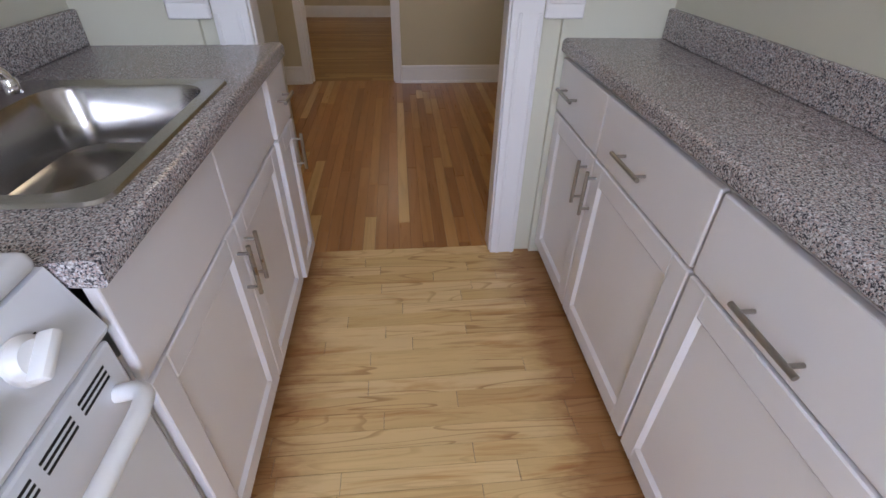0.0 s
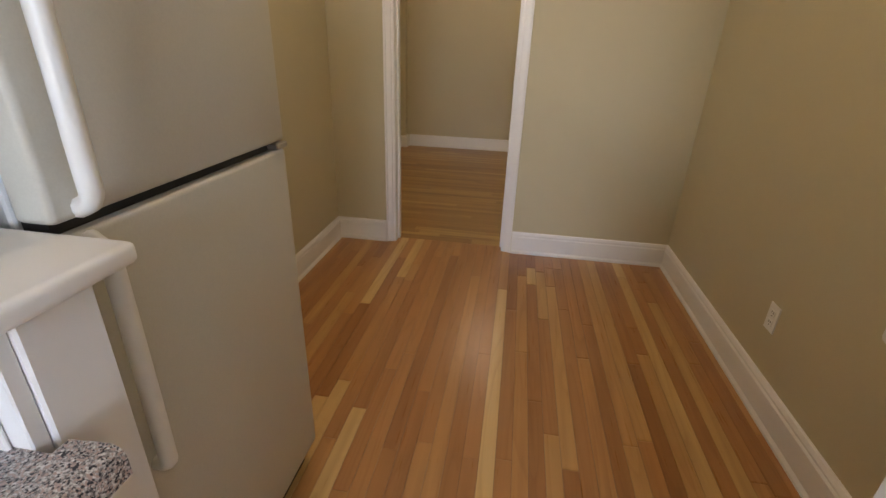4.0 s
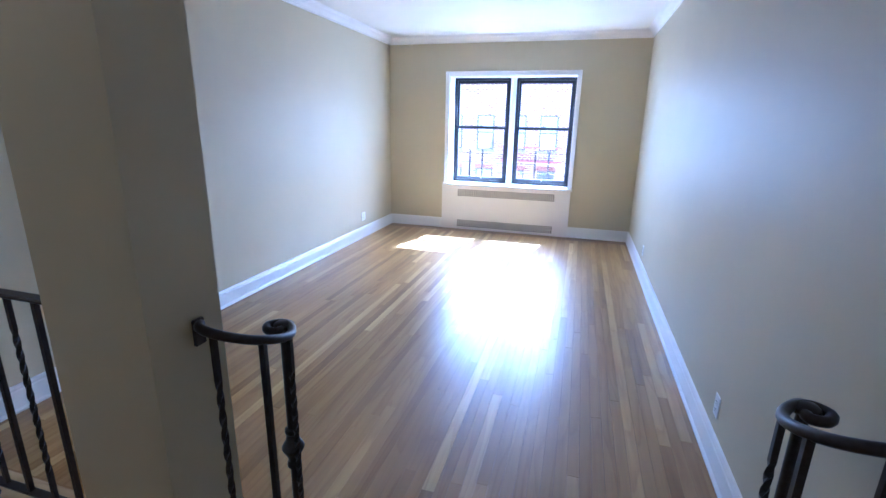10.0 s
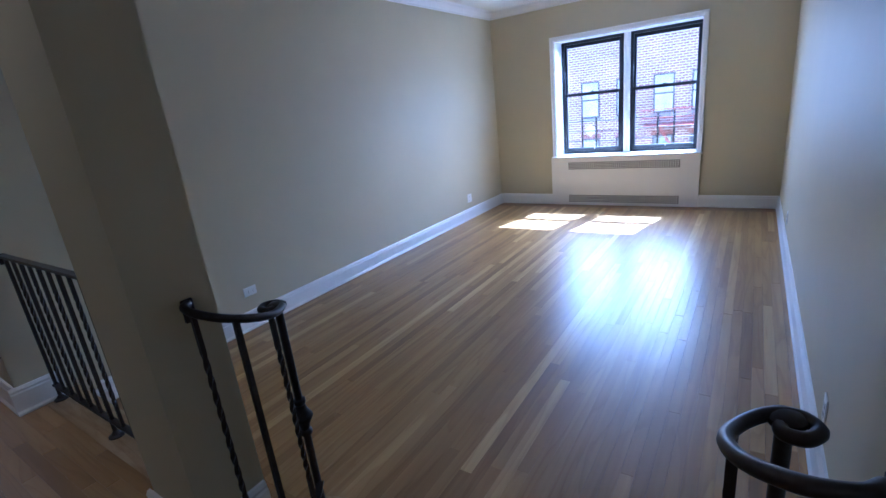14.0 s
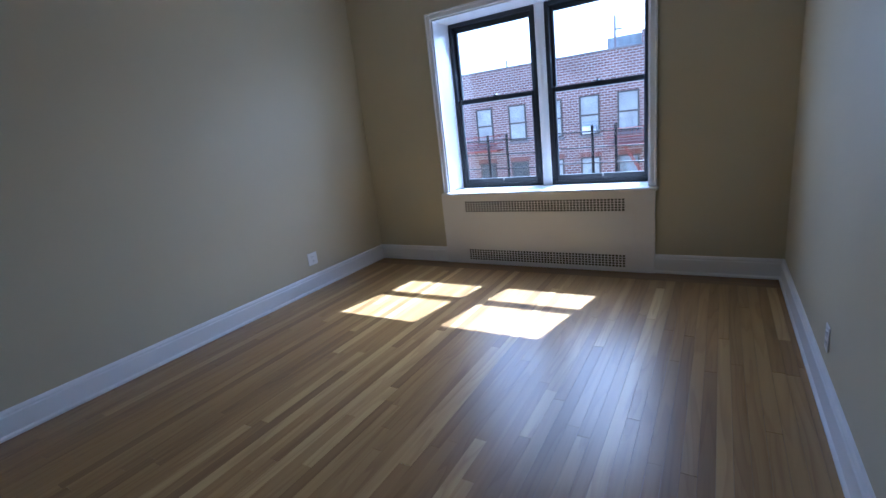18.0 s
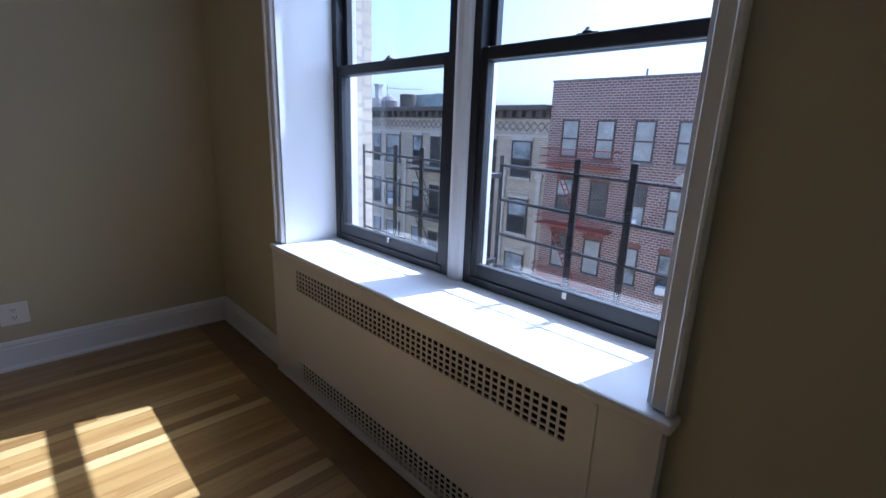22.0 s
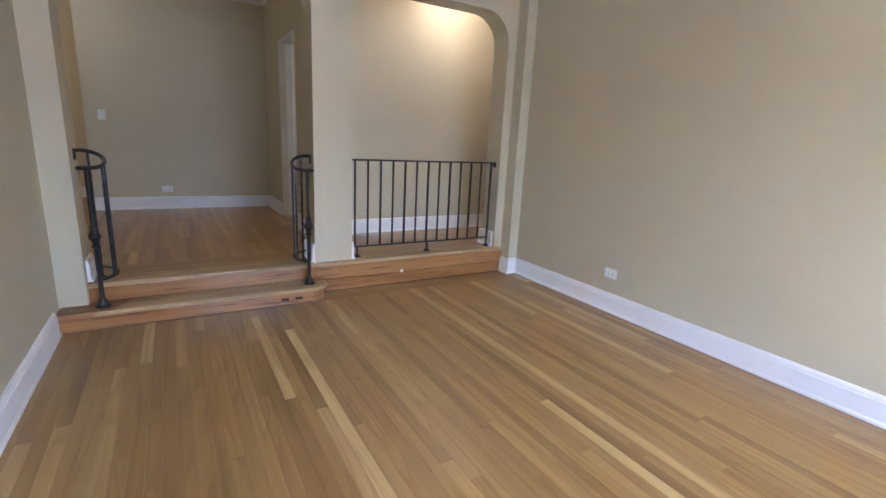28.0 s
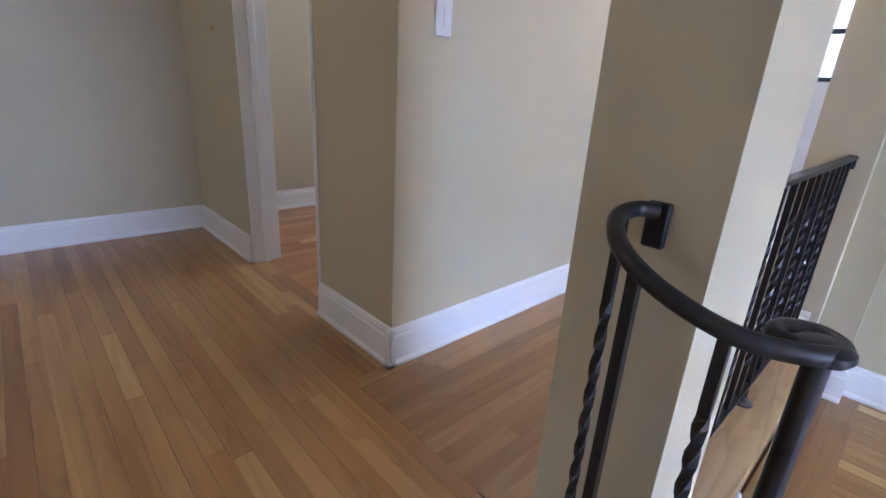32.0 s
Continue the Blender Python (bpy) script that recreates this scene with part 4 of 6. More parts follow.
def smooth_path(ctrl, n=8):
    pts = []
    c = [Vector(p) for p in ctrl]
    c = [c[0] * 2 - c[1]] + c + [c[-1] * 2 - c[-2]]
    for i in range(1, len(c) - 2):
        for k in range(n):
            t = k / n
            p0, p1, p2, p3 = c[i - 1:i + 3]
            pts.append(0.5 * (2 * p1 + (p2 - p0) * t + (2 * p0 - 5 * p1 + 4 * p2 - p3) * t * t + (3 * p1 - p0 - 3 * p2 + p3) * t ** 3))
    pts.append(c[-2])
    return pts


def newel_rail(side, label):
    """side +1: beside the pillar, bulging north; -1: mirrored, beside the north jamb."""
    yw = P1a if side > 0 else P1b
    Y = lambda d: yw + side * d
    t = thing("step_railing", label, "railing", "curved railings of the step", at=(-0.2, Y(0.1), 0))
    ctrl = [(-0.135, Y(0.012), 0.852), (-0.112, Y(0.035), 0.853), (-0.110, Y(0.085), 0.845), (-0.150, Y(0.140), 0.822), (-0.220, Y(0.165), 0.794), (-0.300, Y(0.152), 0.768), (-0.362, Y(0.112), 0.760),
            (-0.380, Y(0.068), 0.758), (-0.352, Y(0.042), 0.758), (-0.322, Y(0.060), 0.758), (-0.324, Y(0.088), 0.757), (-0.345, Y(0.093), 0.756)]
    pts = smooth_path(ctrl, 7)
    under(part("handrail", tube(bmesh.new(), pts, 0.0125, 10), IRON, None, "curved handrail ending in a scroll", True), t)
    bm = B1(-0.152, min(Y(0), Y(0.012)), 0.795, -0.118, max(Y(0), Y(0.012)), 0.865, bevel=0.003)
    under(part("wall_bracket", bm, IRON), t)
    nx, ny = -0.365, Y(0.085)
    bm = tube(bmesh.new(), [(nx, ny, -0.12), (nx, ny, 0.757)], 0.0135, 12)
    lathe(bm, ((0.0150, 0.262), (0.0215, 0.265), (0.0225, 0.272), (0.0215, 0.280), (0.0165, 0.286), (0.020, 0.304), (0.030, 0.322), (0.0355, 0.333), (0.0355, 0.338), (0.030, 0.348), (0.021, 0.364), (0.0175, 0.384), (0.0215, 0.390), (0.0225, 0.397), (0.0215, 0.404), (0.0150, 0.408)), (nx, ny, 0), 16)
    under(part("newel_post", bm, IRON, None, "round newel post with a forged collar", True), t)
    under(part("newel_foot", lathe(bmesh.new(), ((0.044, -0.127), (0.044, -0.119), (0.030, -0.110), (0.024, -0.085), (0.017, -0.07)), (nx, ny, 0), 16), IRON, None, "", True), t)
    under(part("scroll_pad", lathe(bmesh.new(), ((0.004, 0.748), (0.026, 0.749), (0.031, 0.756), (0.030, 0.763), (0.022, 0.769), (0.004, 0.771)), (nx, ny, 0), 18), IRON, None, "flattened oval end of the scroll", True), t)
    bars = ((-0.112, 0.070, 0.003, 0.842, True), (-0.180, 0.156, 0.06, 0.806, False), (-0.290, 0.155, 0.053, 0.768, True))
    for x, d, z0, z1, tw in bars:
        under(part("baluster", baluster(bmesh.new(), x, Y(d), z0, z1, tw), IRON, None, "twisted iron bar" if tw else ""), t)
    low = smooth_path([(-0.098, Y(0.05), 0.075), (-0.112, Y(0.080), 0.072), (-0.155, Y(0.140), 0.067), (-0.220, Y(0.165), 0.06), (-0.300, Y(0.152), 0.055), (-0.365, Y(0.100), 0.05)], 6)
    bm = bmesh.new()
    rings = []
    for k, p in enumerate(low):
        d = low[min(k + 1, len(low) - 1)] - low[max(k - 1, 0)]
        n = Vector((-d.y, d.x, 0)).normalized() * 0.013
        h = Vector((0, 0, 0.009))
        rings.append([bm.verts.new(q) for q in (p - n, p + n, p + n + h, p - n + h)])
    for a, b in zip(rings, rings[1:]):
        for k in range(4):
            bm.faces.new((a[k], a[(k + 1) % 4], b[(k + 1) % 4], b[k]))
    bm.faces.new(rings[0][::-1])
    bm.faces.new(rings[-1])
    bmesh.ops.recalc_face_normals(bm, faces=bm.faces)
    under(part("lower_band", bm, IRON), t)
    under(part("foot_plate", B1(-0.135, Y(0.070) - 0.024, 0.002, -0.089, Y(0.070) + 0.024, 0.010, bevel=0.003), IRON), t)
    return t


newel_rail(1, "black wrought iron curved handrail with scroll beside the pillar")
newel_rail(-1, "black wrought iron curved handrail with scroll beside the wall end")


# ---- niche shelves, switches, outlets ----
for z in (1.27, 1.61, 1.93):
    tagged(part("niche_shelf", B1(-0.258, ny0 + 0.001, z - 0.011, -0.012, ny1 - 0.001, z + 0.011, bevel=0.004), WALL), "buff painted wooden shelf in the wall niche, empty", "shelf", "shelves of the niche")
ns = thing("niche_sill", "buff painted sill with moulded apron under the shelf niche", "sill", at=(0, 5.62, 0.9))
under(part("sill_board", B1(-0.02, ny0 - 0.045, nz0 - 0.004, 0.028, ny1 + 0.045, nz0 + 0.016, bevel=0.006, seg=2), WALL), ns)
under(part("apron", B1(0, ny0 - 0.03, nz0 - 0.06, 0.012, ny1 + 0.03, nz0 - 0.004, bevel=0.004), WALL), ns)


def plate(name, at, normal, w, h, kind, label, group):
    """A wall plate with a rocker, toggles or sockets; normal is 'x+','x-','y+' or 'y-'."""
    t = thing(name, label, "switch" if "switch" in name else "outlet", group)
    def put(nm, u0, u1, v0, v1, d0, d1, m, lab="", bev=0.0015):
        ob = part(nm, B1(u0, -d1, v0, u1, -d0, v1, bevel=bev), m, None, lab)
        ob.parent = t
    put("cover_plate", -w / 2, w / 2, -h / 2, h / 2, 0, 0.006, PLASTIC, "", 0.003)
    if kind == "rocker":
        put("rocker", -0.017, 0.017, -0.034, 0.034, 0.006, 0.010, PLASTIC)
    elif kind == "double":
        for u in (-w / 4 - 0.004, w / 4 + 0.004):
            put("toggle", u - 0.005, u + 0.005, -0.012, 0.014, 0.006, 0.018, PLASTIC)
    elif kind == "dimmer":
        put("slider", -0.004, 0.004, -0.03, 0.03, 0.006, 0.009, PLASTIC)
    elif kind == "socket2":
        wide = w > h
        for s in (-0.02, 0.02):
            u, v = (s, 0) if wide else (0, s)
            put("socket", u - 0.0165, u + 0.0165, v - 0.014, v + 0.014, 0.006, 0.0085, PLASTIC)
            for du in (-0.006, 0.006):
                a, b = (du, 0.003) if not wide else (0.003, du)
                put("slot", u + a - 0.0014, u + a + 0.0014, v + b - 0.0045, v + b + 0.0045, 0.0085, 0.0089, DARK, "", 0)
            put("slot", u - 0.0022, u + 0.0022, v - 0.011, v - 0.007, 0.0085, 0.0089, DARK, "", 0)
    elif kind == "blank":
        put("screw", -0.003, 0.003, -0.003, 0.003, 0.006, 0.0075, NICKEL, "", 0.001)
    rz = {"y-": 0, "x+": 90, "y+": 180, "x-": -90}[normal]
    t.matrix_basis = pose(*at, 0, 0, rz)
    return t


plate("wall_outlet", (-5.136, YS, 0.045), "y+", 0.115, 0.115, "socket2", "white square outlet plate above the baseboard", "living room outlets")
plate("wall_outlet", (-1.527, YS, 0.06), "y+", 0.115, 0.075, "socket2", "white outlet plate mounted sideways above the baseboard", "living room outlets")
plate("wall_outlet", (-1.575, YN, 0.03), "y-", 0.072, 0.115, "socket2", "white outlet plate above the baseboard", "living room outlets")
plate("wall_outlet", (-4.60, YN, 0.03), "y-", 0.072, 0.115, "socket2", "white outlet plate above the baseboard", "living room outlets")
plate("wall_outlet", (3.20, 1.83, 0.375), "x-", 0.072, 0.115, "socket2", "buff painted outlet plate on the dinette wall", "dinette outlets")
plate("wall_outlet", (3.02, 4.485, 0.25), "x-", 0.115, 0.072, "socket2", "white outlet plate mounted sideways", "foyer outlets")
plate("wall_switch", (3.02, 5.09, 1.13), "x-", 0.072, 0.115, "dimmer", "painted-over switch plate near the wall's end", "foyer switches")
plate("wall_switch", (0.0, 5.026, 1.244), "x+", 0.072, 0.13, "rocker", "white rocker switch beside the niche", "foyer switches")
plate("wall_switch", (0.82, 3.045, 1.225), "x-", 0.072, 0.12, "dimmer", "white dimmer switch on the corridor wall", "foyer switches")
plate("wall_outlet", (1.15, 0.054, 1.25), "x+", 0.075, 0.115, "socket2", "white outlet plate above the counter", "kitchen outlets")
plate("wall_outlet", (3.005, 0.40, 1.43), "y-", 0.115, 0.075, "socket2", "white outlet plate mounted sideways under the wall cabinet", "kitchen outlets")
plate("wall_switch", (3.11, -0.356, 1.285), "x-", 0.075, 0.125, "dimmer", "white dimmer switch above the counter", "kitchen switches")
hk = thing("door_chime_knob", "small dark knob on the foyer wall", "knob", at=(2.446, 3.225, 1.247))
under(part("knob", lathe(bmesh.new(), ((0.010, 0), (0.010, 0.004), (0.006, 0.010), (0.009, 0.018), (0.004, 0.022)), (2.446, 3.225, 1.247), 12, 'y'), BRASS), hk)
under(part("stem_plate", B1(2.434, 3.225, 1.235, 2.458, 3.2275, 1.259, bevel=0.001), BRASS), hk)


# ---- ceiling lamps ----
def ceiling_lamp(x, y, zc, label):
    t = thing("ceiling_lamp", label, "ceiling lamp", "ceiling lamps", at=(x, y, zc))
    under(part("canopy", lathe(bmesh.new(), ((0.165, zc), (0.168, zc - 0.012), (0.160, zc - 0.028)), (x, y, 0), 28), NICKEL, None, "nickel rim", True), t)
    sh = part("shade", lathe(bmesh.new(), ((0.155, zc - 0.024), (0.150, zc - 0.045), (0.125, zc - 0.075), (0.08, zc - 0.095), (0.03, zc - 0.104), (0.002, zc - 0.106)), (x, y, 0), 28), LAMPGLASS, None, "glowing frosted glass bowl", True)
    sh.visible_shadow = False
    under(sh, t)
    under(part("finial", lathe(bmesh.new(), ((0.010, zc - 0.104), (0.013, zc - 0.112), (0.004, zc - 0.124)), (x, y, 0), 12), NICKEL), t)
    return t


ceiling_lamp(1.88, 1.75, CZ, "round frosted glass ceiling lamp, lit")
ceiling_lamp(1.95, 5.45, CZ, "round frosted glass ceiling lamp in the foyer, lit")
ceiling_lamp(3.92, 7.30, CZ, "round frosted glass ceiling lamp of the entry hall, lit")
sd = thing("door_saddle", "dark wooden saddle at the end of the entry hall", "threshold", at=(3.92, 8.8, 0))
under(part("saddle_board", B1(3.56, 8.70, 0.0, 4.27, 8.84, 0.03, bevel=0.006), RUBBER), sd)
ceiling_lamp(0.30, -0.50, CZ, "round frosted glass ceiling lamp in the bathroom, lit")
ceiling_lamp(0.38, 1.66, CZ, "round frosted glass ceiling lamp in the corridor, lit")


# ---- kitchen ----
def bar_handle(parent, a, b, out):
    """A T-bar handle from a to b, standing off along out."""
    a, b, o = Vector(a), Vector(b), Vector(out)
    d = (b - a).normalized()
    bm = tube(bmesh.new(), [a + o, b + o], 0.006, 10)
    for p in (a + d * 0.022, b - d * 0.022):
        tube(bm, [p, p + o], 0.0045, 8)
    return under(part("handle", bm, NICKEL, None, "brushed nickel bar handle", True), parent)


def front(parent, name, xp, sx, y0, y1, z0, z1, panel=True):
    """A cabinet front in the plane x = xp, facing sx (+1 or -1); a framed recessed panel, or a slab."""
    t = 0.02
    lo, hi = sorted((xp, xp + sx * t))
    if not panel:
        return under(part(name, B1(lo, y0, z0, hi, y1, z1, bevel=0.004, seg=2), CAB), parent)
    f = min(0.062, (y1 - y0) * 0.24)
    # recessed panel with a sloped bead round it
    bm = bmesh.new()
    xb_, xa, xm = xp + sx * 0.002, xp + sx * 0.019, xp + sx * 0.011
    rings = []
    for x, d in ((xb_, -0.002), (xm - sx * 0.001, -0.002), (xa, 0.0), (xm, 0.010)):
        rings.append([bm.verts.new((x, *p)) for p in ((y0 + f + d, z0 + f + d), (y1 - f - d, z0 + f + d), (y1 - f - d, z1 - f - d), (y0 + f + d, z1 - f - d))])
    for a, b in zip(rings, rings[1:]):
        for k in range(4):
            bm.faces.new((a[k], a[(k + 1) % 4], b[(k + 1) % 4], b[k]) if sx > 0 else (b[k], b[(k + 1) % 4], a[(k + 1) % 4], a[k]))
    bm.faces.new(rings[-1] if sx > 0 else rings[-1][::-1])
    bm.faces.new(rings[0][::-1] if sx > 0 else rings[0])
    door = under(part(name, bm, CAB), parent)
    for nm, a in (("stile", (y0, z0, y0 + f, z1)), ("stile", (y1 - f, z0, y1, z1)), ("rail", (y0 + f, z0, y1 - f, z0 + f)), ("rail", (y0 + f, z1 - f, y1 - f, z1))):
        p = part(nm, B1(lo, a[0], a[1], hi, a[2], a[3], bevel=0.003), CAB)
        p.parent = door
        p.matrix_parent_inverse = Matrix.Identity(4)
    return door


def base_cabinet(label, xf, sx, xb, y0, y1, ztop, zbot, cells, group):
    """cells: (name, y0, y1, z0, z1, panel, handle) with handle None or (ya, za, yb, zb)."""
    t = thing("base_cabinet", label, "cabinet", group, at=((xf + xb) / 2, (y0 + y1) / 2, 0))
    lo, hi = sorted((xf - sx * 0.001, xb))
    under(part("body", B1(lo, y0, zbot, hi, y1, ztop), CAB), t)
    l2, h2 = sorted((xf - sx * 0.05, xb))
    if zbot > 0.02:
        under(part("toe_kick", B1(l2, y0, 0, h2, y1, zbot), CAB), t)
    for name, a, b, z0, z1, pan, hd in cells:
        fr = front(t, name, xf, sx, a, b, z0, z1, pan)
        if hd:
            h = bar_handle(t, (xf + sx * 0.02, hd[0], hd[1]), (xf + sx * 0.02, hd[2], hd[3]), (sx * 0.03, 0, 0))
            h.parent = fr
            h.matrix_parent_inverse = Matrix.Identity(4)
            h.parent = fr
    return t


# near-black strips that paint the shade in the slits between cabinet fronts
def front_gap_strip(x0, x1, y0, y1, z0, z1):
    g_ = thing("cabinet_gap_shade", "thin near-black strip painted as shade between cabinet fronts that do not close flush", "gap", at=((x0 + x1) / 2, (y0 + y1) / 2, z0))
    g_["kind"] = "structure"
    under(part("gap_shade", B1(x0, y0, z0, x1, y1, z1), DARK), g_)


front_gap_strip(2.762, 2.7645, -0.93, -0.70, 0.6652, 0.6748)
front_gap_strip(1.7305, 1.733, -0.25, 0.02, 0.6552, 0.6645)
# west run: narrow drawer unit, sink base
base_cabinet("narrow white drawer cabinet at the end of the counter", 1.742, 1, 1.15, 0.165, 0.40, 0.868, 0.08, (
    ("drawer", 0.17, 0.398, 0.665, 0.855, False, (0.225, 0.765, 0.345, 0.765)), ("door", 0.17, 0.398, 0.085, 0.655, True, (0.362, 0.47, 0.362, 0.61))), "kitchen base cabinets")
base_cabinet("white sink cabinet with two doors under a false drawer front", 1.730, 1, 1.15, -0.785, 0.160, 0.725, 0.08, (
    ("false_front", -0.782, -0.315, 0.665, 0.862, False, None), ("false_front", -0.311, 0.157, 0.665, 0.862, False, None),
    ("door", -0.782, -0.315, 0.085, 0.655, True, (-0.345, 0.46, -0.345, 0.61)), ("door", -0.311, 0.157, 0.085, 0.655, True, (-0.281, 0.46, -0.281, 0.61))), "kitchen base cabinets")
# east run, shallow
base_cabinet("shallow white base cabinet with one drawer over a door", 2.765, -1, 3.11, -0.03, 0.395, 0.878, 0.05, (
    ("drawer", -0.026, 0.393, 0.675, 0.858, False, (0.18, 0.768, 0.325, 0.768)), ("door", -0.026, 0.393, 0.055, 0.665, True, (0.012, 0.49, 0.012, 0.64))), "kitchen base cabinets")
base_cabinet("shallow white base cabinet with one drawer over a door", 2.765, -1, 3.11, -0.585, -0.032, 0.878, 0.05, (
    ("drawer", -0.58, -0.034, 0.675, 0.858, False, (-0.345, 0.755, -0.185, 0.755)), ("door", -0.58, -0.034, 0.055, 0.665, True, (-0.068, 0.49, -0.068, 0.64))), "kitchen base cabinets")
base_cabinet("wide shallow white base cabinet with one drawer over a door", 2.765, -1, 3.11, -1.32, -0.587, 0.878, 0.05, (
    ("drawer", -1.315, -0.59, 0.675, 0.858, False, (-0.90, 0.725, -0.74, 0.725)), ("door", -1.315, -0.59, 0.055, 0.665, True, (-1.27, 0.45, -1.27, 0.62))), "kitchen base cabinets")
base_cabinet("shallow white base cabinet behind the others", 2.765, -1, 3.11, -2.05, -1.322, 0.878, 0.05, (
    ("drawer", -2.045, -1.325, 0.675, 0.858, False, (-1.78, 0.755, -1.58, 0.755)), ("door", -2.045, -1.325, 0.055, 0.665, True, None)), "kitchen base cabinets")

# counters: west with a sink cut-out, east
SX0, SX1, SY0, SY1 = 1.235, 1.702, -0.635, -0.025
def edge_profile(xin, xout, zt):
    s = 1 if xout > xin else -1
    return [(xin, zt - 0.038), (xin, zt), (xout - s * 0.012, zt + 0.004)] + [(xout - s * 0.012 + s * 0.016 * math.sin(a), zt - 0.012 + 0.016 * math.cos(a)) for a in (0.5, 1.0, 1.57)] + [(xout + s * 0.004, zt - 0.036), (xout - s * 0.002, zt - 0.042), (xout - s * 0.02, zt - 0.042)]
wc = thing("counter_west", "grey speckled granite-pattern laminate counter with a cut-out for the sink", "countertop", at=(1.45, -0.2, 0.868))
under(part("worktop", prism(bmesh.new(), edge_profile(SX1 + 0.005, 1.770, 0.905), 'y', -0.79, 0.42), GRANITE, None, "", True), wc)
for a in ((1.15, SY1 + 0.002, SX1 + 0.005, 0.40), (1.15, -0.79, SX1 + 0.005, SY0 - 0.002), (1.15, SY0 - 0.002, SX0 - 0.002, SY1 + 0.002)):
    under(part("worktop_section", B1(a[0], a[1], 0.868, a[2], a[3], 0.905), GRANITE), wc)
bm = B1(1.15, -0.79, 0.9052, 1.172, 0.40, 1.012, bevel=0.006, seg=2)
under(part("backsplash", bm, GRANITE), wc)
ec = thing("counter_east", "grey speckled granite-pattern laminate counter, empty", "countertop", at=(2.93, -0.8, 0.878))
under(part("worktop", prism(bmesh.new(), edge_profile(3.11, 2.738, 0.918), 'y', -2.05, 0.42 - 0.021), GRANITE, None, "", True), ec)
under(part("backsplash", B1(3.088, -2.05, 0.9182, 3.11, 0.398, 1.015, bevel=0.006, seg=2), GRANITE), ec)

# sink
sk = thing("kitchen_sink", "stainless steel drop-in single bowl sink", "sink", at=(1.46, -0.3, 0.9))
def rrect(x0, y0, x1, y1, r, z, n=6):
    p = arc(x1 - r, y1 - r, r, 0, 90, n) + arc(x0 + r, y1 - r, r, 90, 180, n) + arc(x0 + r, y0 + r, r, 180, 270, n) + arc(x1 - r, y0 + r, r, 270, 360, n)
    return [(x, y, z) for x, y in p]
loops = [rrect(SX0 - 0.018, SY0 - 0.018, SX1 + 0.018, SY1 + 0.018, 0.035, 0.9062), rrect(SX0 - 0.014, SY0 - 0.014, SX1 + 0.014, SY1 + 0.014, 0.035, 0.912),
         rrect(SX0 + 0.062, SY0 + 0.024, SX1 - 0.020, SY1 - 0.024, 0.08, 0.908), rrect(SX0 + 0.066, SY0 + 0.028, SX1 - 0.024, SY1 - 0.028, 0.08, 0.900),
         rrect(SX0 + 0.080, SY0 + 0.042, SX1 - 0.036, SY1 - 0.042, 0.08, 0.765), rrect(SX0 + 0.105, SY0 + 0.067, SX1 - 0.062, SY1 - 0.067, 0.07, 0.742), rrect(SX0 + 0.16, SY0 + 0.12, SX1 - 0.12, SY1 - 0.12, 0.06, 0.738)]
bm = bmesh.new()
vl = [[bm.verts.new(p) for p in l] for l in loops]
for a, b in zip(vl, vl[1:]):
    n = len(a)
    for k in range(n):
        bm.faces.new((a[k], a[(k + 1) % n], b[(k + 1) % n], b[k]))
bm.faces.new(vl[-1])
under(part("basin", bm, STEEL, None, "brushed steel bowl and rim", True), sk)
under(part("drain", lathe(bmesh.new(), ((0.045, 0.7385), (0.043, 0.742), (0.032, 0.741), (0.03, 0.739)), (1.48, -0.33, 0), 20), CHROME), sk)
fc = thing("faucet", "chrome two-handle kitchen faucet with a low spout", "faucet", at=(1.245, -0.364, 0.91))
fxc, fyc = 1.248, -0.364
bm = B1(fxc - 0.027, fyc - 0.13, 0.910, fxc + 0.027, fyc + 0.13, 0.924, bevel=0.007, seg=2)
lathe(bm, ((0.022, 0.92), (0.021, 0.945), (0.016, 0.958)), (fxc, fyc, 0), 16)
under(part("deck_plate", bm, CHROME, None, "", True), fc)
sp = smooth_path([(fxc, fyc, 0.945), (fxc + 0.004, fyc + 0.003, 0.985), (fxc + 0.028, fyc + 0.022, 1.006), (fxc + 0.085, fyc + 0.072, 1.006), (fxc + 0.118, fyc + 0.102, 0.998), (fxc + 0.124, fyc + 0.108, 0.968)], 6)
bm = tube(bmesh.new(), sp, [0.013] * (len(sp) - 9) + [0.0115] * 9, 12)
lathe(bm, ((0.0145, 0.955), (0.0155, 0.978), (0.0125, 0.984)), (fxc + 0.124, fyc + 0.108, 0), 14)
under(part("spout", bm, CHROME, None, "", True), fc)
for y in (fyc - 0.10, fyc + 0.10):
    bm = lathe(bmesh.new(), ((0.020, 0.922), (0.018, 0.938), (0.012, 0.948), (0.022, 0.957), (0.025, 0.972), (0.020, 0.984), (0.008, 0.988)), (fxc, y, 0), 8)
    under(part("tap_handle", bm, CHROME, None, "faceted chrome knob", True), fc)

# stove
sv = thing("gas_stove", "white enamelled gas stove with control knobs and oven door", "stove", at=(1.44, -1.17, 0))
y0s, y1s = -1.552, -0.795
under(part("body", B1(1.16, y0s, 0.06, 1.70, y1s, 0.905, bevel=0.004), ENAMEL), sv)
bm = B1(1.16, y0s, 0.905, 1.715, y1s, 0.935, bevel=0.014, seg=3)
under(part("cooktop", bm, ENAMEL, None, "rounded white cooktop", True), sv)
cp = prism(bmesh.new(), [(1.69, 0.905), (1.714, 0.905), (1.748, 0.80), (1.742, 0.788), (1.69, 0.788)], 'y', y0s, y1s)
under(part("control_panel", cp, ENAMEL, None, "sloping control panel"), sv)
nrm = Vector((0.105, 0, 0.034)).normalized()
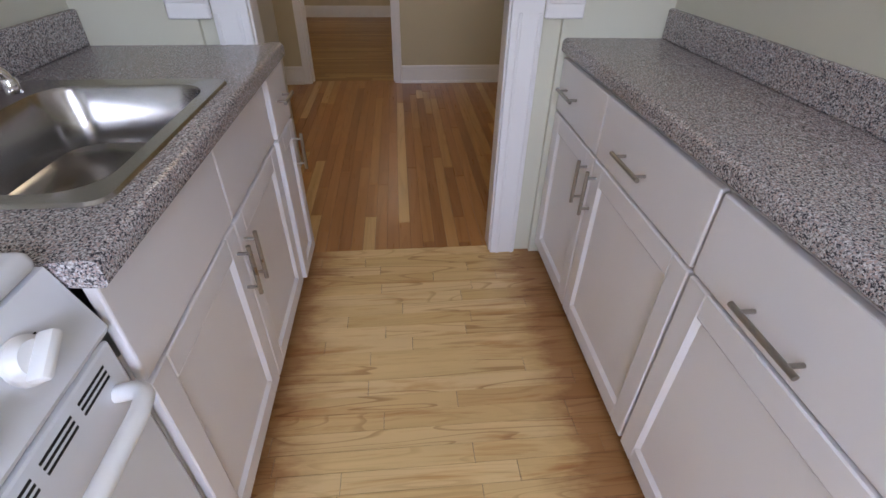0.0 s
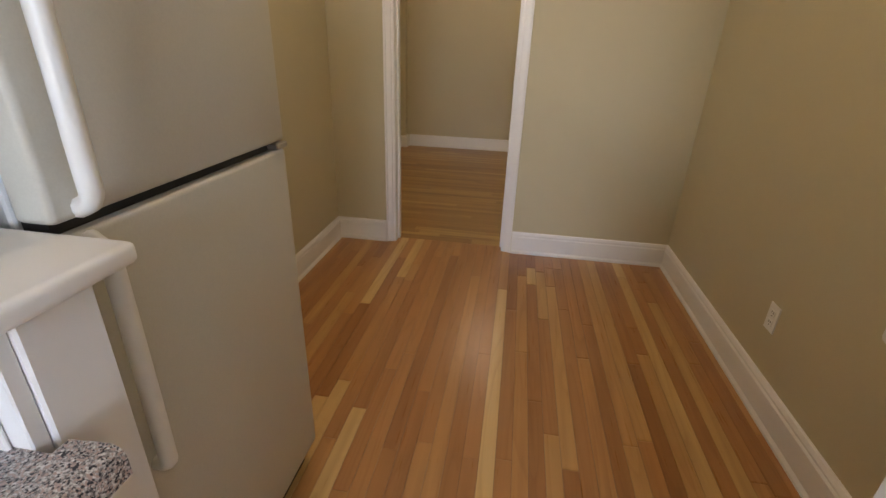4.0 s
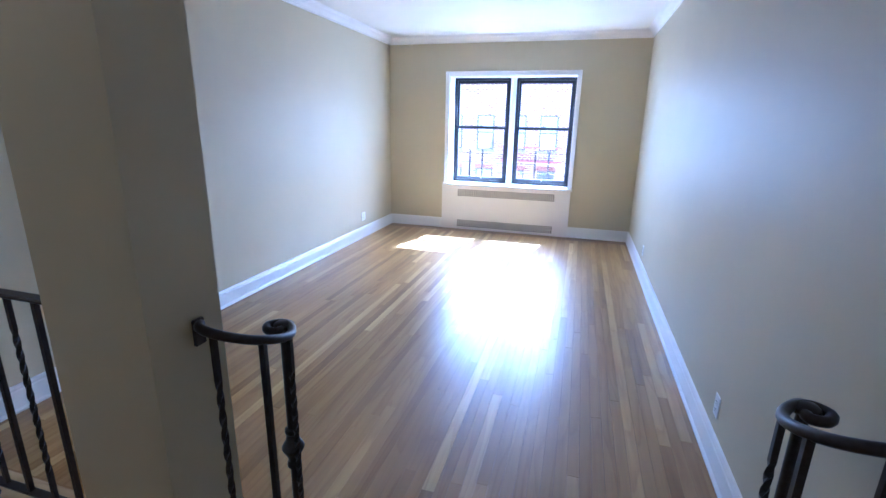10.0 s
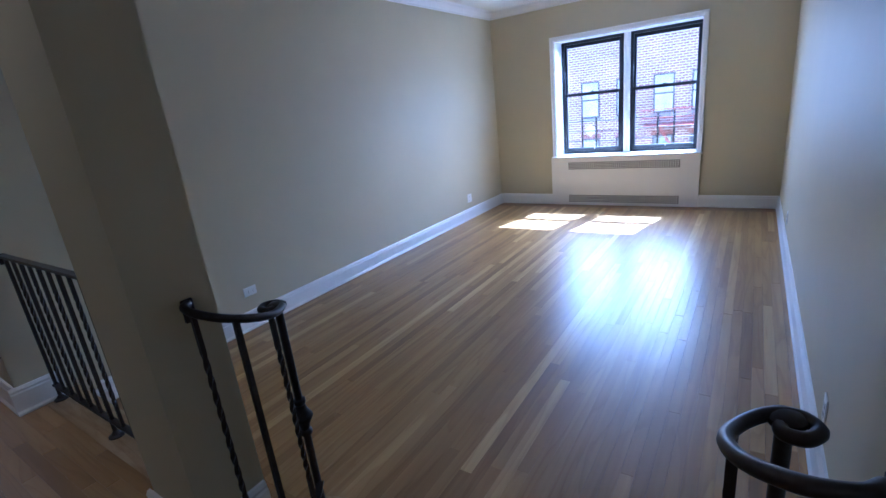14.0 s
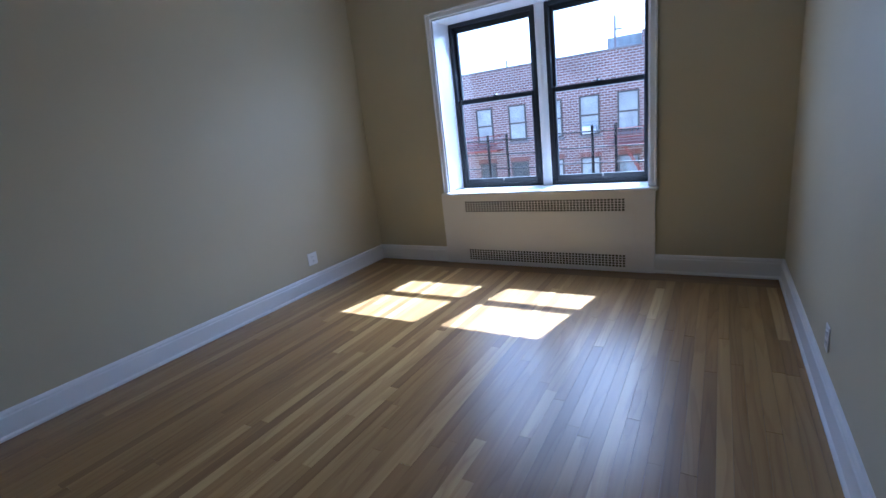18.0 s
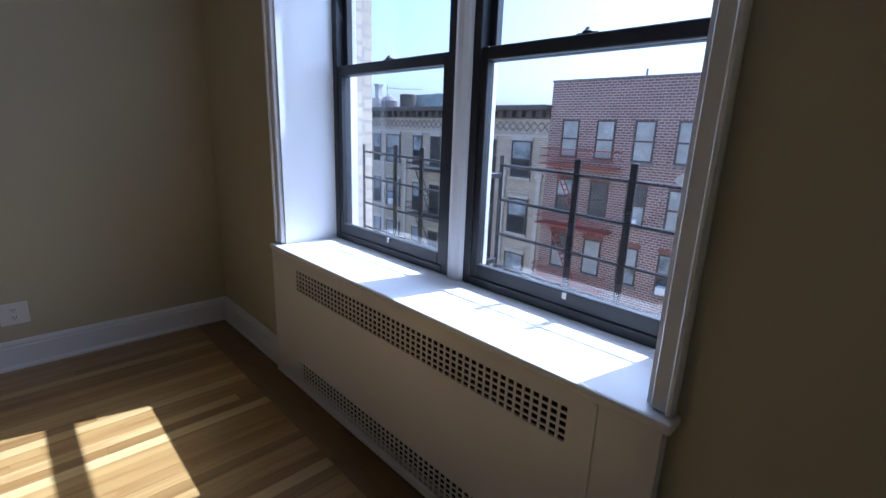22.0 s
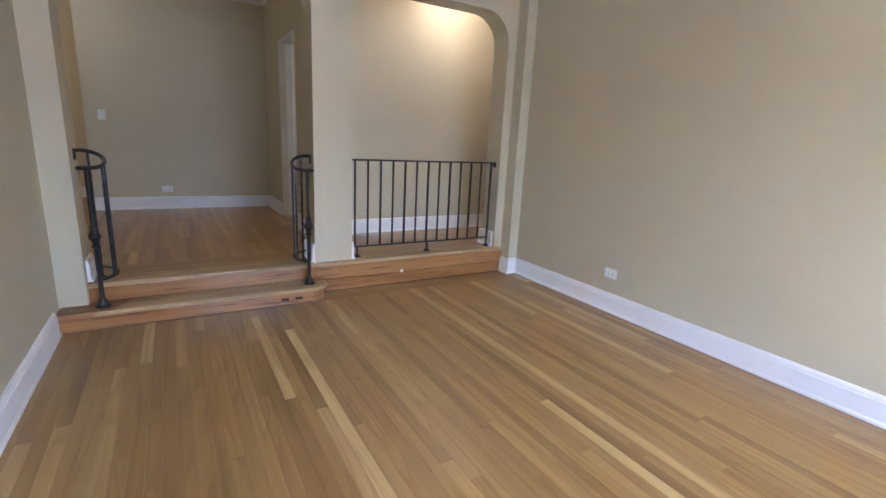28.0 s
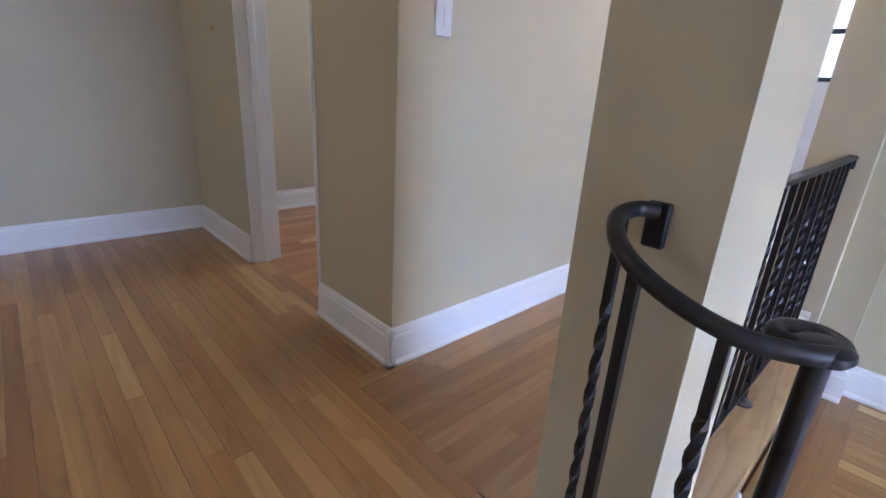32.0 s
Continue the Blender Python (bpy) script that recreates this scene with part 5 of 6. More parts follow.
for y in (-0.90, -1.02, -1.33, -1.45):
    c = Vector((1.731, y, 0.852))
    m = nrm.to_track_quat('Z', 'Y').to_matrix().to_4x4()
    bm = lathe(bmesh.new(), ((0.030, 0), (0.030, 0.006), (0.024, 0.012), (0.022, 0.016)), (0, 0, 0), 24)
    box(bm, -0.030, -0.008, 0.012, 0.030, 0.008, 0.038, bevel=0.006, seg=2)
    bm.transform(Matrix.Translation(c) @ m @ pose(0, 0, 0, 0, 0, 25))
    under(part("knob", bm, PLASTIC, None, "white plastic burner knob", True), sv)
    for k in range(5):
        for s in (-1, 1):
            p = Vector((1.731, y + s * (0.030 + 0.004 * (k % 2)), 0.852 + (k - 2) * 0.006 + 0.026 * (s < 0)))
            p.x = 1.731 - (p.z - 0.852) * 0.324 + 0.0007
            if k % 2 == 0:
                under(part("dial_mark", B1(p.x - 0.001, p.y - 0.003, p.z - 0.001, p.x + 0.0008, p.y + 0.003, p.z + 0.001), RUBBER), sv)
under(part("oven_door", B1(1.70, y0s + 0.004, 0.20, 1.742, y1s - 0.004, 0.780, bevel=0.006, seg=2), ENAMEL), sv)
under(part("drawer_front", B1(1.70, y0s + 0.004, 0.065, 1.740, y1s - 0.004, 0.192, bevel=0.006, seg=2), ENAMEL), sv)
for j in range(9):
    yv = -0.83 - j * 0.078
    for i in range(3):
        under(part("vent_slot", B1(1.7415, yv - 0.062, 0.756 - i * 0.010, 1.7426, yv, 0.7605 - i * 0.010), DARK), sv)
hp = smooth_path([(1.742, -0.835, 0.705), (1.775, -0.837, 0.712), (1.792, -0.862, 0.715), (1.794, -0.95, 0.715), (1.794, -1.39, 0.715), (1.792, -1.485, 0.715), (1.775, -1.51, 0.712), (1.742, -1.512, 0.705)], 5)
under(part("oven_handle", tube(bmesh.new(), hp, 0.0135, 10), PLASTIC, None, "white tubular oven handle", True), sv)
for gx, gy in ((1.57, -0.99), (1.57, -1.36), (1.31, -0.99), (1.31, -1.36)):
    g = bmesh.new()
    s = 0.10
    tube(g, [(gx - s, gy - s, 0.955), (gx + s, gy - s, 0.955), (gx + s, gy + s, 0.955), (gx - s, gy + s, 0.955), (gx - s, gy - s, 0.955)], 0.006, 6)
    for dx, dy in ((1, 0), (-1, 0), (0, 1), (0, -1)):
        tube(g, [(gx + dx * s, gy + dy * s, 0.955), (gx + dx * 0.03, gy + dy * 0.03, 0.960)], 0.005, 6)
    for dx in (-s, s):
        for dy in (-s, s):
            tube(g, [(gx + dx, gy + dy, 0.955), (gx + dx, gy + dy, 0.934)], 0.005, 6)
    under(part("burner_grate", g, IRON, None, "black iron burner grate"), sv)
    under(part("burner", lathe(bmesh.new(), ((0.045, 0.934), (0.043, 0.944), (0.03, 0.948)), (gx, gy, 0), 18), NICKEL), sv)


def wall_cabinet(label, xf, sx, xb, y0, y1, z0, z1, doors):
    t = thing("wall_cabinet", label, "cabinet", "kitchen wall cabinets", at=((xf + xb) / 2, (y0 + y1) / 2, z0))
    lo, hi = sorted((xf - sx * 0.001, xb))
    under(part("body", B1(lo, y0, z0, hi, y1, z1), CAB), t)
    for a, b, hy in doors:
        d = front(t, "door", xf, sx, a, b, z0 + 0.004, z1 - 0.004)
        if hy is not None:
            h = bar_handle(t, (xf + sx * 0.02, hy, z0 + 0.03), (xf + sx * 0.02, hy, z0 + 0.17), (sx * 0.03, 0, 0))
            h.parent = d
            h.matrix_parent_inverse = Matrix.Identity(4)
    return t


wall_cabinet("white wall cabinet with two framed doors over the sink counter", 1.45, 1, 1.15, -0.47, 0.395, 1.415, 2.36, ((-0.036, 0.39, 0.008), (-0.468, -0.040, -0.078)))
wall_cabinet("white wall cabinet with two framed doors", 1.45, 1, 1.15, -1.36, -0.475, 1.415, 2.36, ((-0.90, -0.478, -0.512), (-1.355, -0.905, -0.94)))
wall_cabinet("white wall cabinet with two framed doors over the empty counter", 2.84, -1, 3.11, -0.60, 0.398, 1.505, 2.36, ((-0.002, 0.393, 0.022), (-0.595, -0.006, -0.045)))
wall_cabinet("white wall cabinet with framed doors", 2.81, -1, 3.11, -1.56, -0.615, 1.515, 2.36, ((-1.08, -0.62, -1.04), (-1.555, -1.085, -1.12)))

# half-height posts with caps at the passage
def half_post(x0, x1, xin, label):
    """x0..x1: body of the low wall end; xin: its face towards the passage."""
    s = 1 if xin > (x0 + x1) / 2 else -1
    t = thing("half_wall_post", label, "post", "posts of the kitchen passage", at=((x0 + x1) / 2, 0.46, 0))
    c0, c1 = sorted((xin + s * 0.006, xin - s * 0.105))
    bm = B1(c0, 0.400, 0, c1, 0.4195, 1.05, bevel=0.002)
    for k in (0.018, 0.085):
        u0, u1 = sorted((xin - s * k, xin - s * (k + 0.012)))
        under(part("bead", B1(u0, 0.394, 0.0, u1, 0.3998, 1.0, bevel=0.002), TRIM), t)
    under(part("face_board", bm, TRIM, None, "flat white board"), t)
    e0, e1 = sorted((xin - s * 0.004, xin + s * 0.012))
    under(part("end_board", B1(e0, 0.42, 0, e1, 0.512, 1.05, bevel=0.003), TRIM), t)
    u0, u1 = sorted((xin + s * 0.006, xin - s * 0.105))
    under(part("back_board", B1(u0, 0.5005, 0, u1, 0.516, 1.05, bevel=0.002), TRIM), t)
    a0, a1 = sorted((xin + s * 0.036, xin - s * 0.27))
    under(part("cap", B1(a0, 0.352, 1.052, a1, 0.56, 1.080, bevel=0.009, seg=3), TRIM, None, "white painted cap", True), t)
    b0, b1 = sorted((xin - s * 0.105, xin - s * 0.235))
    bm = B1(b0, 0.376, 0.985, b1, 0.3995, 1.052, bevel=0.004)
    box(bm, b0 + 0.004, 0.371, 1.03, b1 - 0.004, 0.3995, 1.0515, bevel=0.004)
    under(part("apron", bm, TRIM), t)
    return t


half_post(1.525, 1.68, 1.68, "white painted half-height wall end with moulded cap beside the sink counter")
half_post(2.55, 2.725, 2.55, "white painted half-height wall end with moulded cap beside the shallow counter")

# fridge
fg = thing("fridge", "off-white top-freezer fridge with white handles, closed", "fridge", at=(1.26, 0.88, 0))
fy0, fy1, fxf = 0.575, 1.19, 1.585
under(part("body", B1(0.96, fy0 + 0.004, 0.03, fxf - 0.065, fy1 - 0.004, 1.58, bevel=0.006, seg=2), ENAMEL), fg)
for nm, z0, z1 in (("fridge_door", 0.09, 1.058), ("freezer_door", 1.076, 1.578)):
    under(part(nm, B1(fxf - 0.058, fy0, z0, fxf, fy1, z1, bevel=0.010, seg=3), FRIDGE, None, "textured off-white door", True), fg)
    under(part("door_gasket", B1(fxf - 0.065, fy0 + 0.012, z0 + 0.01, fxf - 0.058, fy1 - 0.012, z1 - 0.01), RUBBER), fg)
under(part("gap_shadow_strip", B1(fxf - 0.060, fy0 + 0.01, 1.058, fxf - 0.02, fy1 - 0.01, 1.076), RUBBER), fg)
for z0, z1 in ((0.62, 1.045), (1.088, 1.50)):
    hp = smooth_path([(fxf - 0.004, fy0 + 0.045, z0), (fxf + 0.03, fy0 + 0.035, z0 + 0.02), (fxf + 0.038, fy0 + 0.030, z0 + 0.07), (fxf + 0.038, fy0 + 0.030, z1 - 0.07), (fxf + 0.03, fy0 + 0.035, z1 - 0.02), (fxf - 0.004, fy0 + 0.045, z1)], 5)
    under(part("handle", tube(bmesh.new(), hp, 0.014, 10), PLASTIC, None, "white plastic handle", True), fg)
under(part("hinge", B1(fxf - 0.05, fy1 - 0.05, 1.060, fxf + 0.006, fy1 + 0.003, 1.074, bevel=0.003), NICKEL), fg)
under(part("hinge", B1(fxf - 0.06, fy1 - 0.05, 1.578, fxf + 0.002, fy1 - 0.004, 1.592, bevel=0.003), PLASTIC), fg)
under(part("kick_grille", B1(0.98, fy0 + 0.02, 0.0, fxf - 0.04, fy1 - 0.02, 0.085, bevel=0.003), RUBBER, None, "dark base grille"), fg)

# ---- bathroom ----
tl = thing("toilet", "white ceramic toilet with a closed lid", "toilet", at=(0.135, -1.05, 0))
def oval(cx, cy, a, b, z, n=28):
    return [(cx + a * math.cos(2 * math.pi * k / n), cy + b * math.sin(2 * math.pi * k / n), z) for k in range(n)]
bm = bmesh.new()
vl = [[bm.verts.new(p) for p in oval(0.135, cy, a, b, z)] for cy, a, b, z in ((-1.08, 0.10, 0.15, 0.007), (-1.08, 0.09, 0.14, 0.05), (-1.07, 0.085, 0.14, 0.14), (-1.05, 0.12, 0.18, 0.24), (-1.03, 0.17, 0.235, 0.34), (-1.03, 0.178, 0.245, 0.375))]
for a, b in zip(vl, vl[1:]):
    for k in range(len(a)):
        bm.faces.new((a[k], a[(k + 1) % len(a)], b[(k + 1) % len(a)], b[k]))
bm.faces.new(vl[0][::-1])
bm.faces.new(vl[-1])
under(part("bowl", bm, CERAMIC, None, "", True), tl)
bm = bmesh.new()
vl = [[bm.verts.new(p) for p in oval(0.135, -1.03, a, b, z)] for a, b, z in ((0.18, 0.248, 0.376), (0.184, 0.252, 0.386), (0.184, 0.252, 0.404), (0.172, 0.24, 0.414))]
for a, b in zip(vl, vl[1:]):
    for k in range(len(a)):
        bm.faces.new((a[k], a[(k + 1) % len(a)], b[(k + 1) % len(a)], b[k]))
bm.faces.new(vl[0][::-1])
bm.faces.new(vl[-1])
under(part("seat_lid", bm, PLASTIC, None, "closed white seat lid", True), tl)
fv = thing("flush_valve", "dull chrome flush valve on the bathroom wall", "valve", at=(0.135, -1.33, 0.66))
bm = tube(bmesh.new(), [(0.135, -1.29, 0.36), (0.135, -1.29, 0.62)], 0.014, 12)
lathe(bm, ((0.024, 0.615), (0.030, 0.64), (0.030, 0.68), (0.022, 0.70), (0.008, 0.706)), (0.135, -1.29, 0), 16)
under(part("valve_body", bm, NICKEL, None, "", True), fv)
under(part("supply_pipe", tube(bmesh.new(), [(0.135, -1.29, 0.655), (0.055, -1.29, 0.655), (0.030, -1.30, 0.655), (0.025, -1.35, 0.655)], 0.014, 12), NICKEL, None, "", True), fv)
under(part("lever", tube(bmesh.new(), [(0.16, -1.285, 0.645), (0.215, -1.275, 0.635)], 0.006, 8), CHROME), fv)
bd = thing("bathroom_door", "white painted bathroom door standing open against the wall", "door", at=(-0.245, 0.36, 0))
under(part("leaf", B1(-0.283, -0.235, 0.012, -0.245, 0.362, 2.02, bevel=0.003), TRIM), bd)
for z in (0.43, 1.68):
    under(part("hinge", B1(-0.246, 0.345, z - 0.05, -0.236, 0.385, z + 0.05, bevel=0.002), RUBBER, None, "dark hinge"), bd)
under(part("door_knob", lathe(bmesh.new(), ((0.028, -0.245), (0.028, -0.241), (0.010, -0.236), (0.010, -0.215), (0.024, -0.205), (0.026, -0.192), (0.016, -0.183)), (0, -0.165, 0.96), 18, 'x'), NICKEL, None, "dull metal knob", True), bd)
under(part("keyhole_plate", B1(-0.246, -0.178, 0.74, -0.2435, -0.152, 0.82, bevel=0.001), NICKEL), bd)
under(part("robe_hook", B1(-0.246, -0.17, 1.27, -0.232, -0.15, 1.30, bevel=0.003), CHROME), bd)
bw = thing("window_bathroom", "small black framed bathroom window", "window", at=(0.39, -1.4, 1.6))
bw["kind"] = "structure"
bm = bmesh.new()
for a in ((0.19, 0.225), (0.585, 0.62)):
    box(bm, a[0], -1.42, 1.26, a[1], -1.38, 2.1, bevel=0.002)
for a in ((1.26, 1.30), (1.66, 1.70), (2.06, 2.1)):
    box(bm, 0.225, -1.42, a[0], 0.585, -1.38, a[1], bevel=0.002)
under(part("window_frame", bm, BLACKFRAME), bw)
pn = under(part("pane", B1(0.225, -1.403, 1.30, 0.585, -1.398, 2.06), GLASS), bw)
pn.visible_shadow = False
kw = thing("window_kitchen", "white framed kitchen window", "window", at=(2.2, -2.8, 1.6))
kw["kind"] = "structure"
bm = bmesh.new()
for a in ((1.78, 1.83), (2.57, 2.62)):
    box(bm, a[0], -2.84, 1.08, a[1], -2.78, 2.16, bevel=0.003)
for a in ((1.08, 1.13), (1.60, 1.64), (2.11, 2.16)):
    box(bm, 1.83, -2.835, a[0], 2.57, -2.785, a[1], bevel=0.003)
under(part("window_frame", bm, TRIM), kw)
pn = under(part("pane", B1(1.83, -2.813, 1.13, 2.57, -2.808, 2.11), GLASS), kw)
pn.visible_shadow = False
# ---- outside: street, two facades, fire escapes, own railing ----
GZ0 = -14.0
structure("ground_street", B1(-400, -300, GZ0 - 0.5, -6.7, 300, GZ0), ASPHALT, "street ground far below", "ground")
FX = -31.0


def facade_window(t, y, z, w, h, lintel, k):
    """Double-hung sash set back in the brick: frame, two panes, a curtain behind, sill and brick head."""
    o = FX
    bm = bmesh.new()
    for a, b, c, d in ((-w / 2 - 0.10, -h / 2 - 0.10, -w / 2, h / 2 + 0.10), (w / 2, -h / 2 - 0.10, w / 2 + 0.10, h / 2 + 0.10),
                       (-w / 2, h / 2, w / 2, h / 2 + 0.10), (-w / 2, -h / 2 - 0.10, w / 2, -h / 2), (-w / 2, -0.05, w / 2, 0.05)):
        box(bm, o - 0.02, y + a, z + b, o + 0.05, y + c, z + d)
    wn_ = part("window", bm, SASH, None, "dark brown sash window frame")
    under(wn_, t)
    for n, (za, zb) in enumerate(((z - h / 2, z - 0.05), (z + 0.05, z + h / 2))):
        p = part("pane", B1(o - 0.015, y - w / 2, za, o + 0.012, y + w / 2, zb), (CURTAIN, DARKPANE, CURTAIN, SHADEPANE, DARKPANE)[(k + 2 * n) % 5] if k >= 0 else CURTAIN)
        p.parent = wn_
    s = part("sill", B1(o, y - w / 2 - 0.18, z - h / 2 - 0.26, o + 0.12, y + w / 2 + 0.18, z - h / 2 - 0.11), STONE if lintel is None else LIMESTONE)
    s.parent = wn_
    if lintel:
        s = part("lintel", B1(o, y - w / 2 - 0.14, z + h / 2 + 0.11, o + 0.05, y + w / 2 + 0.14, z + h / 2 + 0.34), lintel)
        s.parent = wn_


rb = thing("apartment_building", "red brick apartment building with dark sash windows across the street", "building", at=(FX, 8, GZ0))
under(part("wall", B1(FX - 12, -12.63, GZ0, FX, 34, 4.15), REDBRICK), rb)
under(part("coping", B1(FX - 0.5, -12.68, 4.15, FX + 0.06, 34, 4.25, bevel=0.02), STONE, None, "thin grey stone coping"), rb)
ys = [-11.1, -8.8, -6.5, -4.2, -2.0, 0.15, 2.2, 5.6, 7.8, 10.9, 13.2, 16.8, 19.1, 22.8, 25.2, 29.0, 31.4]
for row, z in enumerate((0.8, -2.75, -6.3)):
    for n, y in enumerate(ys):
        facade_window(rb, y, z, 0.98, 2.05, None, -1 if row == 0 else n * 3 + row)
        if row == 0:
            continue
        under(part("brick_head", B1(FX, y - 0.66, z + 1.13, FX + 0.02, y + 0.66, z + 1.40), HEADBRICK, None, "soldier course of darker brick"), rb)
for y in (-4.2, 2.9, 9.3):
    dm = prism(bmesh.new(), [(y - 0.42, -1.1), (y, -1.52), (y + 0.42, -1.1), (y, -0.68)], 'x', FX - 0.05, FX + 0.05)
    under(part("diamond_tile", dm, LIMESTONE, None, "pale diamond-shaped tile"), rb)
under(part("roof_house", B1(FX - 6, 0.4, 4.15, FX - 3.5, 2.4, 5.4), REDBRICK), rb)
under(part("roof_shed", B1(FX - 6, -1.7, 4.15, FX - 4, 0.3, 5.3), ROOFPALE), rb)
under(part("roof_pipe", tube(bmesh.new(), [(FX - 3, -1.05, 4.1), (FX - 3, -1.05, 6.4)], 0.07, 8), STONE), rb)
under(part("roof_pipe", tube(bmesh.new(), [(FX - 3, -1.05, 5.6), (FX - 3, -0.6, 5.6)], 0.06, 6), STONE), rb)
under(part("roof_vent", B1(FX - 3, -8.2, 4.15, FX - 2.9, -8.1, 5.0), STONE), rb)
for y, z in ((-6.5, -3.6), (-4.2, -7.1), (-2.0, 0.05), (7.8, 0.0)):
    under(part("air_conditioner", B1(FX + 0.02, y - 0.36, z - 0.3, FX + 0.45, y + 0.36, z + 0.15, bevel=0.03), PLASTIC, None, "white window air conditioner"), rb)


def fire_escape(name, label, y0, y1, levels, m, drop):
    t = thing(name, label, "fire escape", at=(FX, (y0 + y1) / 2, levels[0]))
    for z in levels:
        bm = B1(FX + 0.03, y0, z - 0.06, FX + 1.15, y1, z + 0.02)
        under(part("platform", bm, m), t)
        bm = bmesh.new()
        for h in (0.45, 0.92):
            tube(bm, [(FX + 0.05, y0, z + h), (FX + 1.12, y0, z + h), (FX + 1.12, y1, z + h), (FX + 0.05, y1, z + h)], 0.025, 4)
        n = int((y1 - y0) / 0.16)
        for i in range(n + 1):
            y = y0 + (y1 - y0) * i / n
            tube(bm, [(FX + 1.12, y, z), (FX + 1.12, y, z + 0.92)], 0.011, 4)
        under(part("guard_rail", bm, m), t)
        bm = bmesh.new()
        for s in (0.0, 0.5):
            tube(bm, [(FX + 0.4 + s, y0 + 0.9, z), (FX + 0.4 + s, y0 + 2.9, z - drop)], 0.04, 4)
        for k in range(12):
            u = k / 12
            box(bm, FX + 0.4, y0 + 0.9 + 2 * u - 0.09, z - drop * u - 0.02, FX + 0.9, y0 + 0.9 + 2 * u + 0.09, z - drop * u)
        under(part("stair_flight", bm, m), t)
    return t


fire_escape("fire_escape", "rust red painted iron fire escape with stairs", -12.4, -7.6, (-0.75, -4.5, -8.2), CASTIRON_RED, 3.6)
fire_escape("fire_escape", "rust red painted iron fire escape beside sash windows", -0.9, 3.2, (-1.0, -4.6), CASTIRON_RED, 3.5)
fire_escape("fire_escape", "dark painted iron fire escape with stairs", -25.6, -20.0, (-2.15, -5.9), BLACKFRAME, 3.6)

tb = thing("apartment_building", "tan brick apartment building with a bracketed dark cornice and diamond frieze", "building", at=(FX, -30, GZ0))
under(part("wall", B1(FX - 14, -32.4, GZ0, FX - 0.1, -12.65, 2.75), TANBRICK), tb)
bm = B1(FX - 0.4, -32.7, 2.45, FX + 0.60, -12.65, 2.8, bevel=0.05)
box(bm, FX - 0.1, -32.5, 1.95, FX + 0.10, -12.65, 2.45)
for i in range(25):
    y = -32.4 + i * 0.8
    box(bm, FX - 0.1, y, 2.05, FX + 0.48, y + 0.24, 2.46)
under(part("cornice", bm, CORNICE, None, "dark brown bracketed cornice"), tb)
bm = bmesh.new()
for i in range(17):
    y = -32.3 + i * 1.15
    for a, b in (((y, 1.15), (y + 0.575, 1.75)), ((y + 0.575, 1.75), (y + 1.15, 1.15)), ((y, 1.75), (y + 0.575, 1.15)), ((y + 0.575, 1.15), (y + 1.15, 1.75))):
        tube(bm, [(FX - 0.09, *a), (FX - 0.09, *b)], 0.05, 4)
under(part("frieze", bm, STONE, None, "dark diamond lattice brick frieze"), tb)
for row, z in enumerate((-0.7, -4.6, -8.5)):
    for n, (y, w) in enumerate(((-14.7, 1.45), (-17.6, 1.1), (-20.9, 1.15), (-23.3, 0.95), (-25.5, 0.95), (-28.8, 1.75), (-31.2, 0.9))):
        facade_window(tb, y, z, w, 2.25, LIMESTONE, (1, 4, 1, 4, 1, 3, 1)[n])
for y in (-13.1, -16.1, -19.3, -27.1, -30.3):
    under(part("pilaster_strip", B1(FX - 0.1, y - 0.16, GZ0, FX + 0.06, y + 0.16, -1.9), LIMESTONE), tb)
    under(part("pilaster_cap", B1(FX - 0.1, y - 0.28, -1.9, FX + 0.14, y + 0.28, -1.55, bevel=0.04), LIMESTONE), tb)
under(part("string_course", B1(FX - 0.1, -32.4, 0.75, FX + 0.03, -12.65, 0.93), LIMESTONE), tb)
under(part("air_conditioner", B1(FX + 0.02, -29.1, -5.7, FX + 0.4, -28.4, -5.2, bevel=0.03), PLASTIC, None, "white window air conditioner"), tb)
under(part("roof_house", B1(FX - 5.2, -30.1, 2.75, FX - 2.2, -23.7, 4.0, bevel=0.04), ROOFPALE, None, "pale green roof shed"), tb)
under(part("roof_hatch", B1(FX - 4.2, -27.4, 4.0, FX - 3.4, -26.4, 4.18, bevel=0.02), ROOFPALE), tb)
under(part("water_tank", lathe(bmesh.new(), ((0.74, 2.7), (0.78, 3.45), (0.55, 3.75), (0.15, 3.95), (0.02, 4.05)), (FX - 1.2, -31.0, 0), 18), STONE, None, "grey domed roof tank"), tb)
under(part("water_tank", lathe(bmesh.new(), ((0.70, 2.7), (0.72, 3.85), (0.70, 3.93), (0.02, 3.97)), (FX - 1.2, -28.3, 0), 18), CORNICE, None, "dark roof tank"), tb)
bm = B1(FX - 0.9, -32.3, 2.75, FX - 0.2, -31.2, 3.7, bevel=0.03)
box(bm, FX - 0.8, -32.0, 3.7, FX - 0.3, -31.5, 4.75)
box(bm, FX - 0.86, -32.15, 4.75, FX - 0.24, -31.35, 4.9, bevel=0.02)
under(part("chimney", bm, LIMESTONE, None, "pale stepped chimney"), tb)
under(part("roof_cable", tube(bmesh.new(), [(FX - 1.2, -31.3, 4.6), (FX - 1.4, -29.5, 4.45), (FX - 1.6, -27.0, 4.35)], 0.02, 4), STONE), tb)
under(part("roof_pole", tube(bmesh.new(), [(FX - 1.2, -31.3, 3.6), (FX - 1.2, -31.3, 4.9)], 0.025, 6), STONE), tb)
under(part("chimney", B1(FX - 5, -14.4, 2.75, FX - 4.2, -13.4, 3.6), REDBRICK), tb)

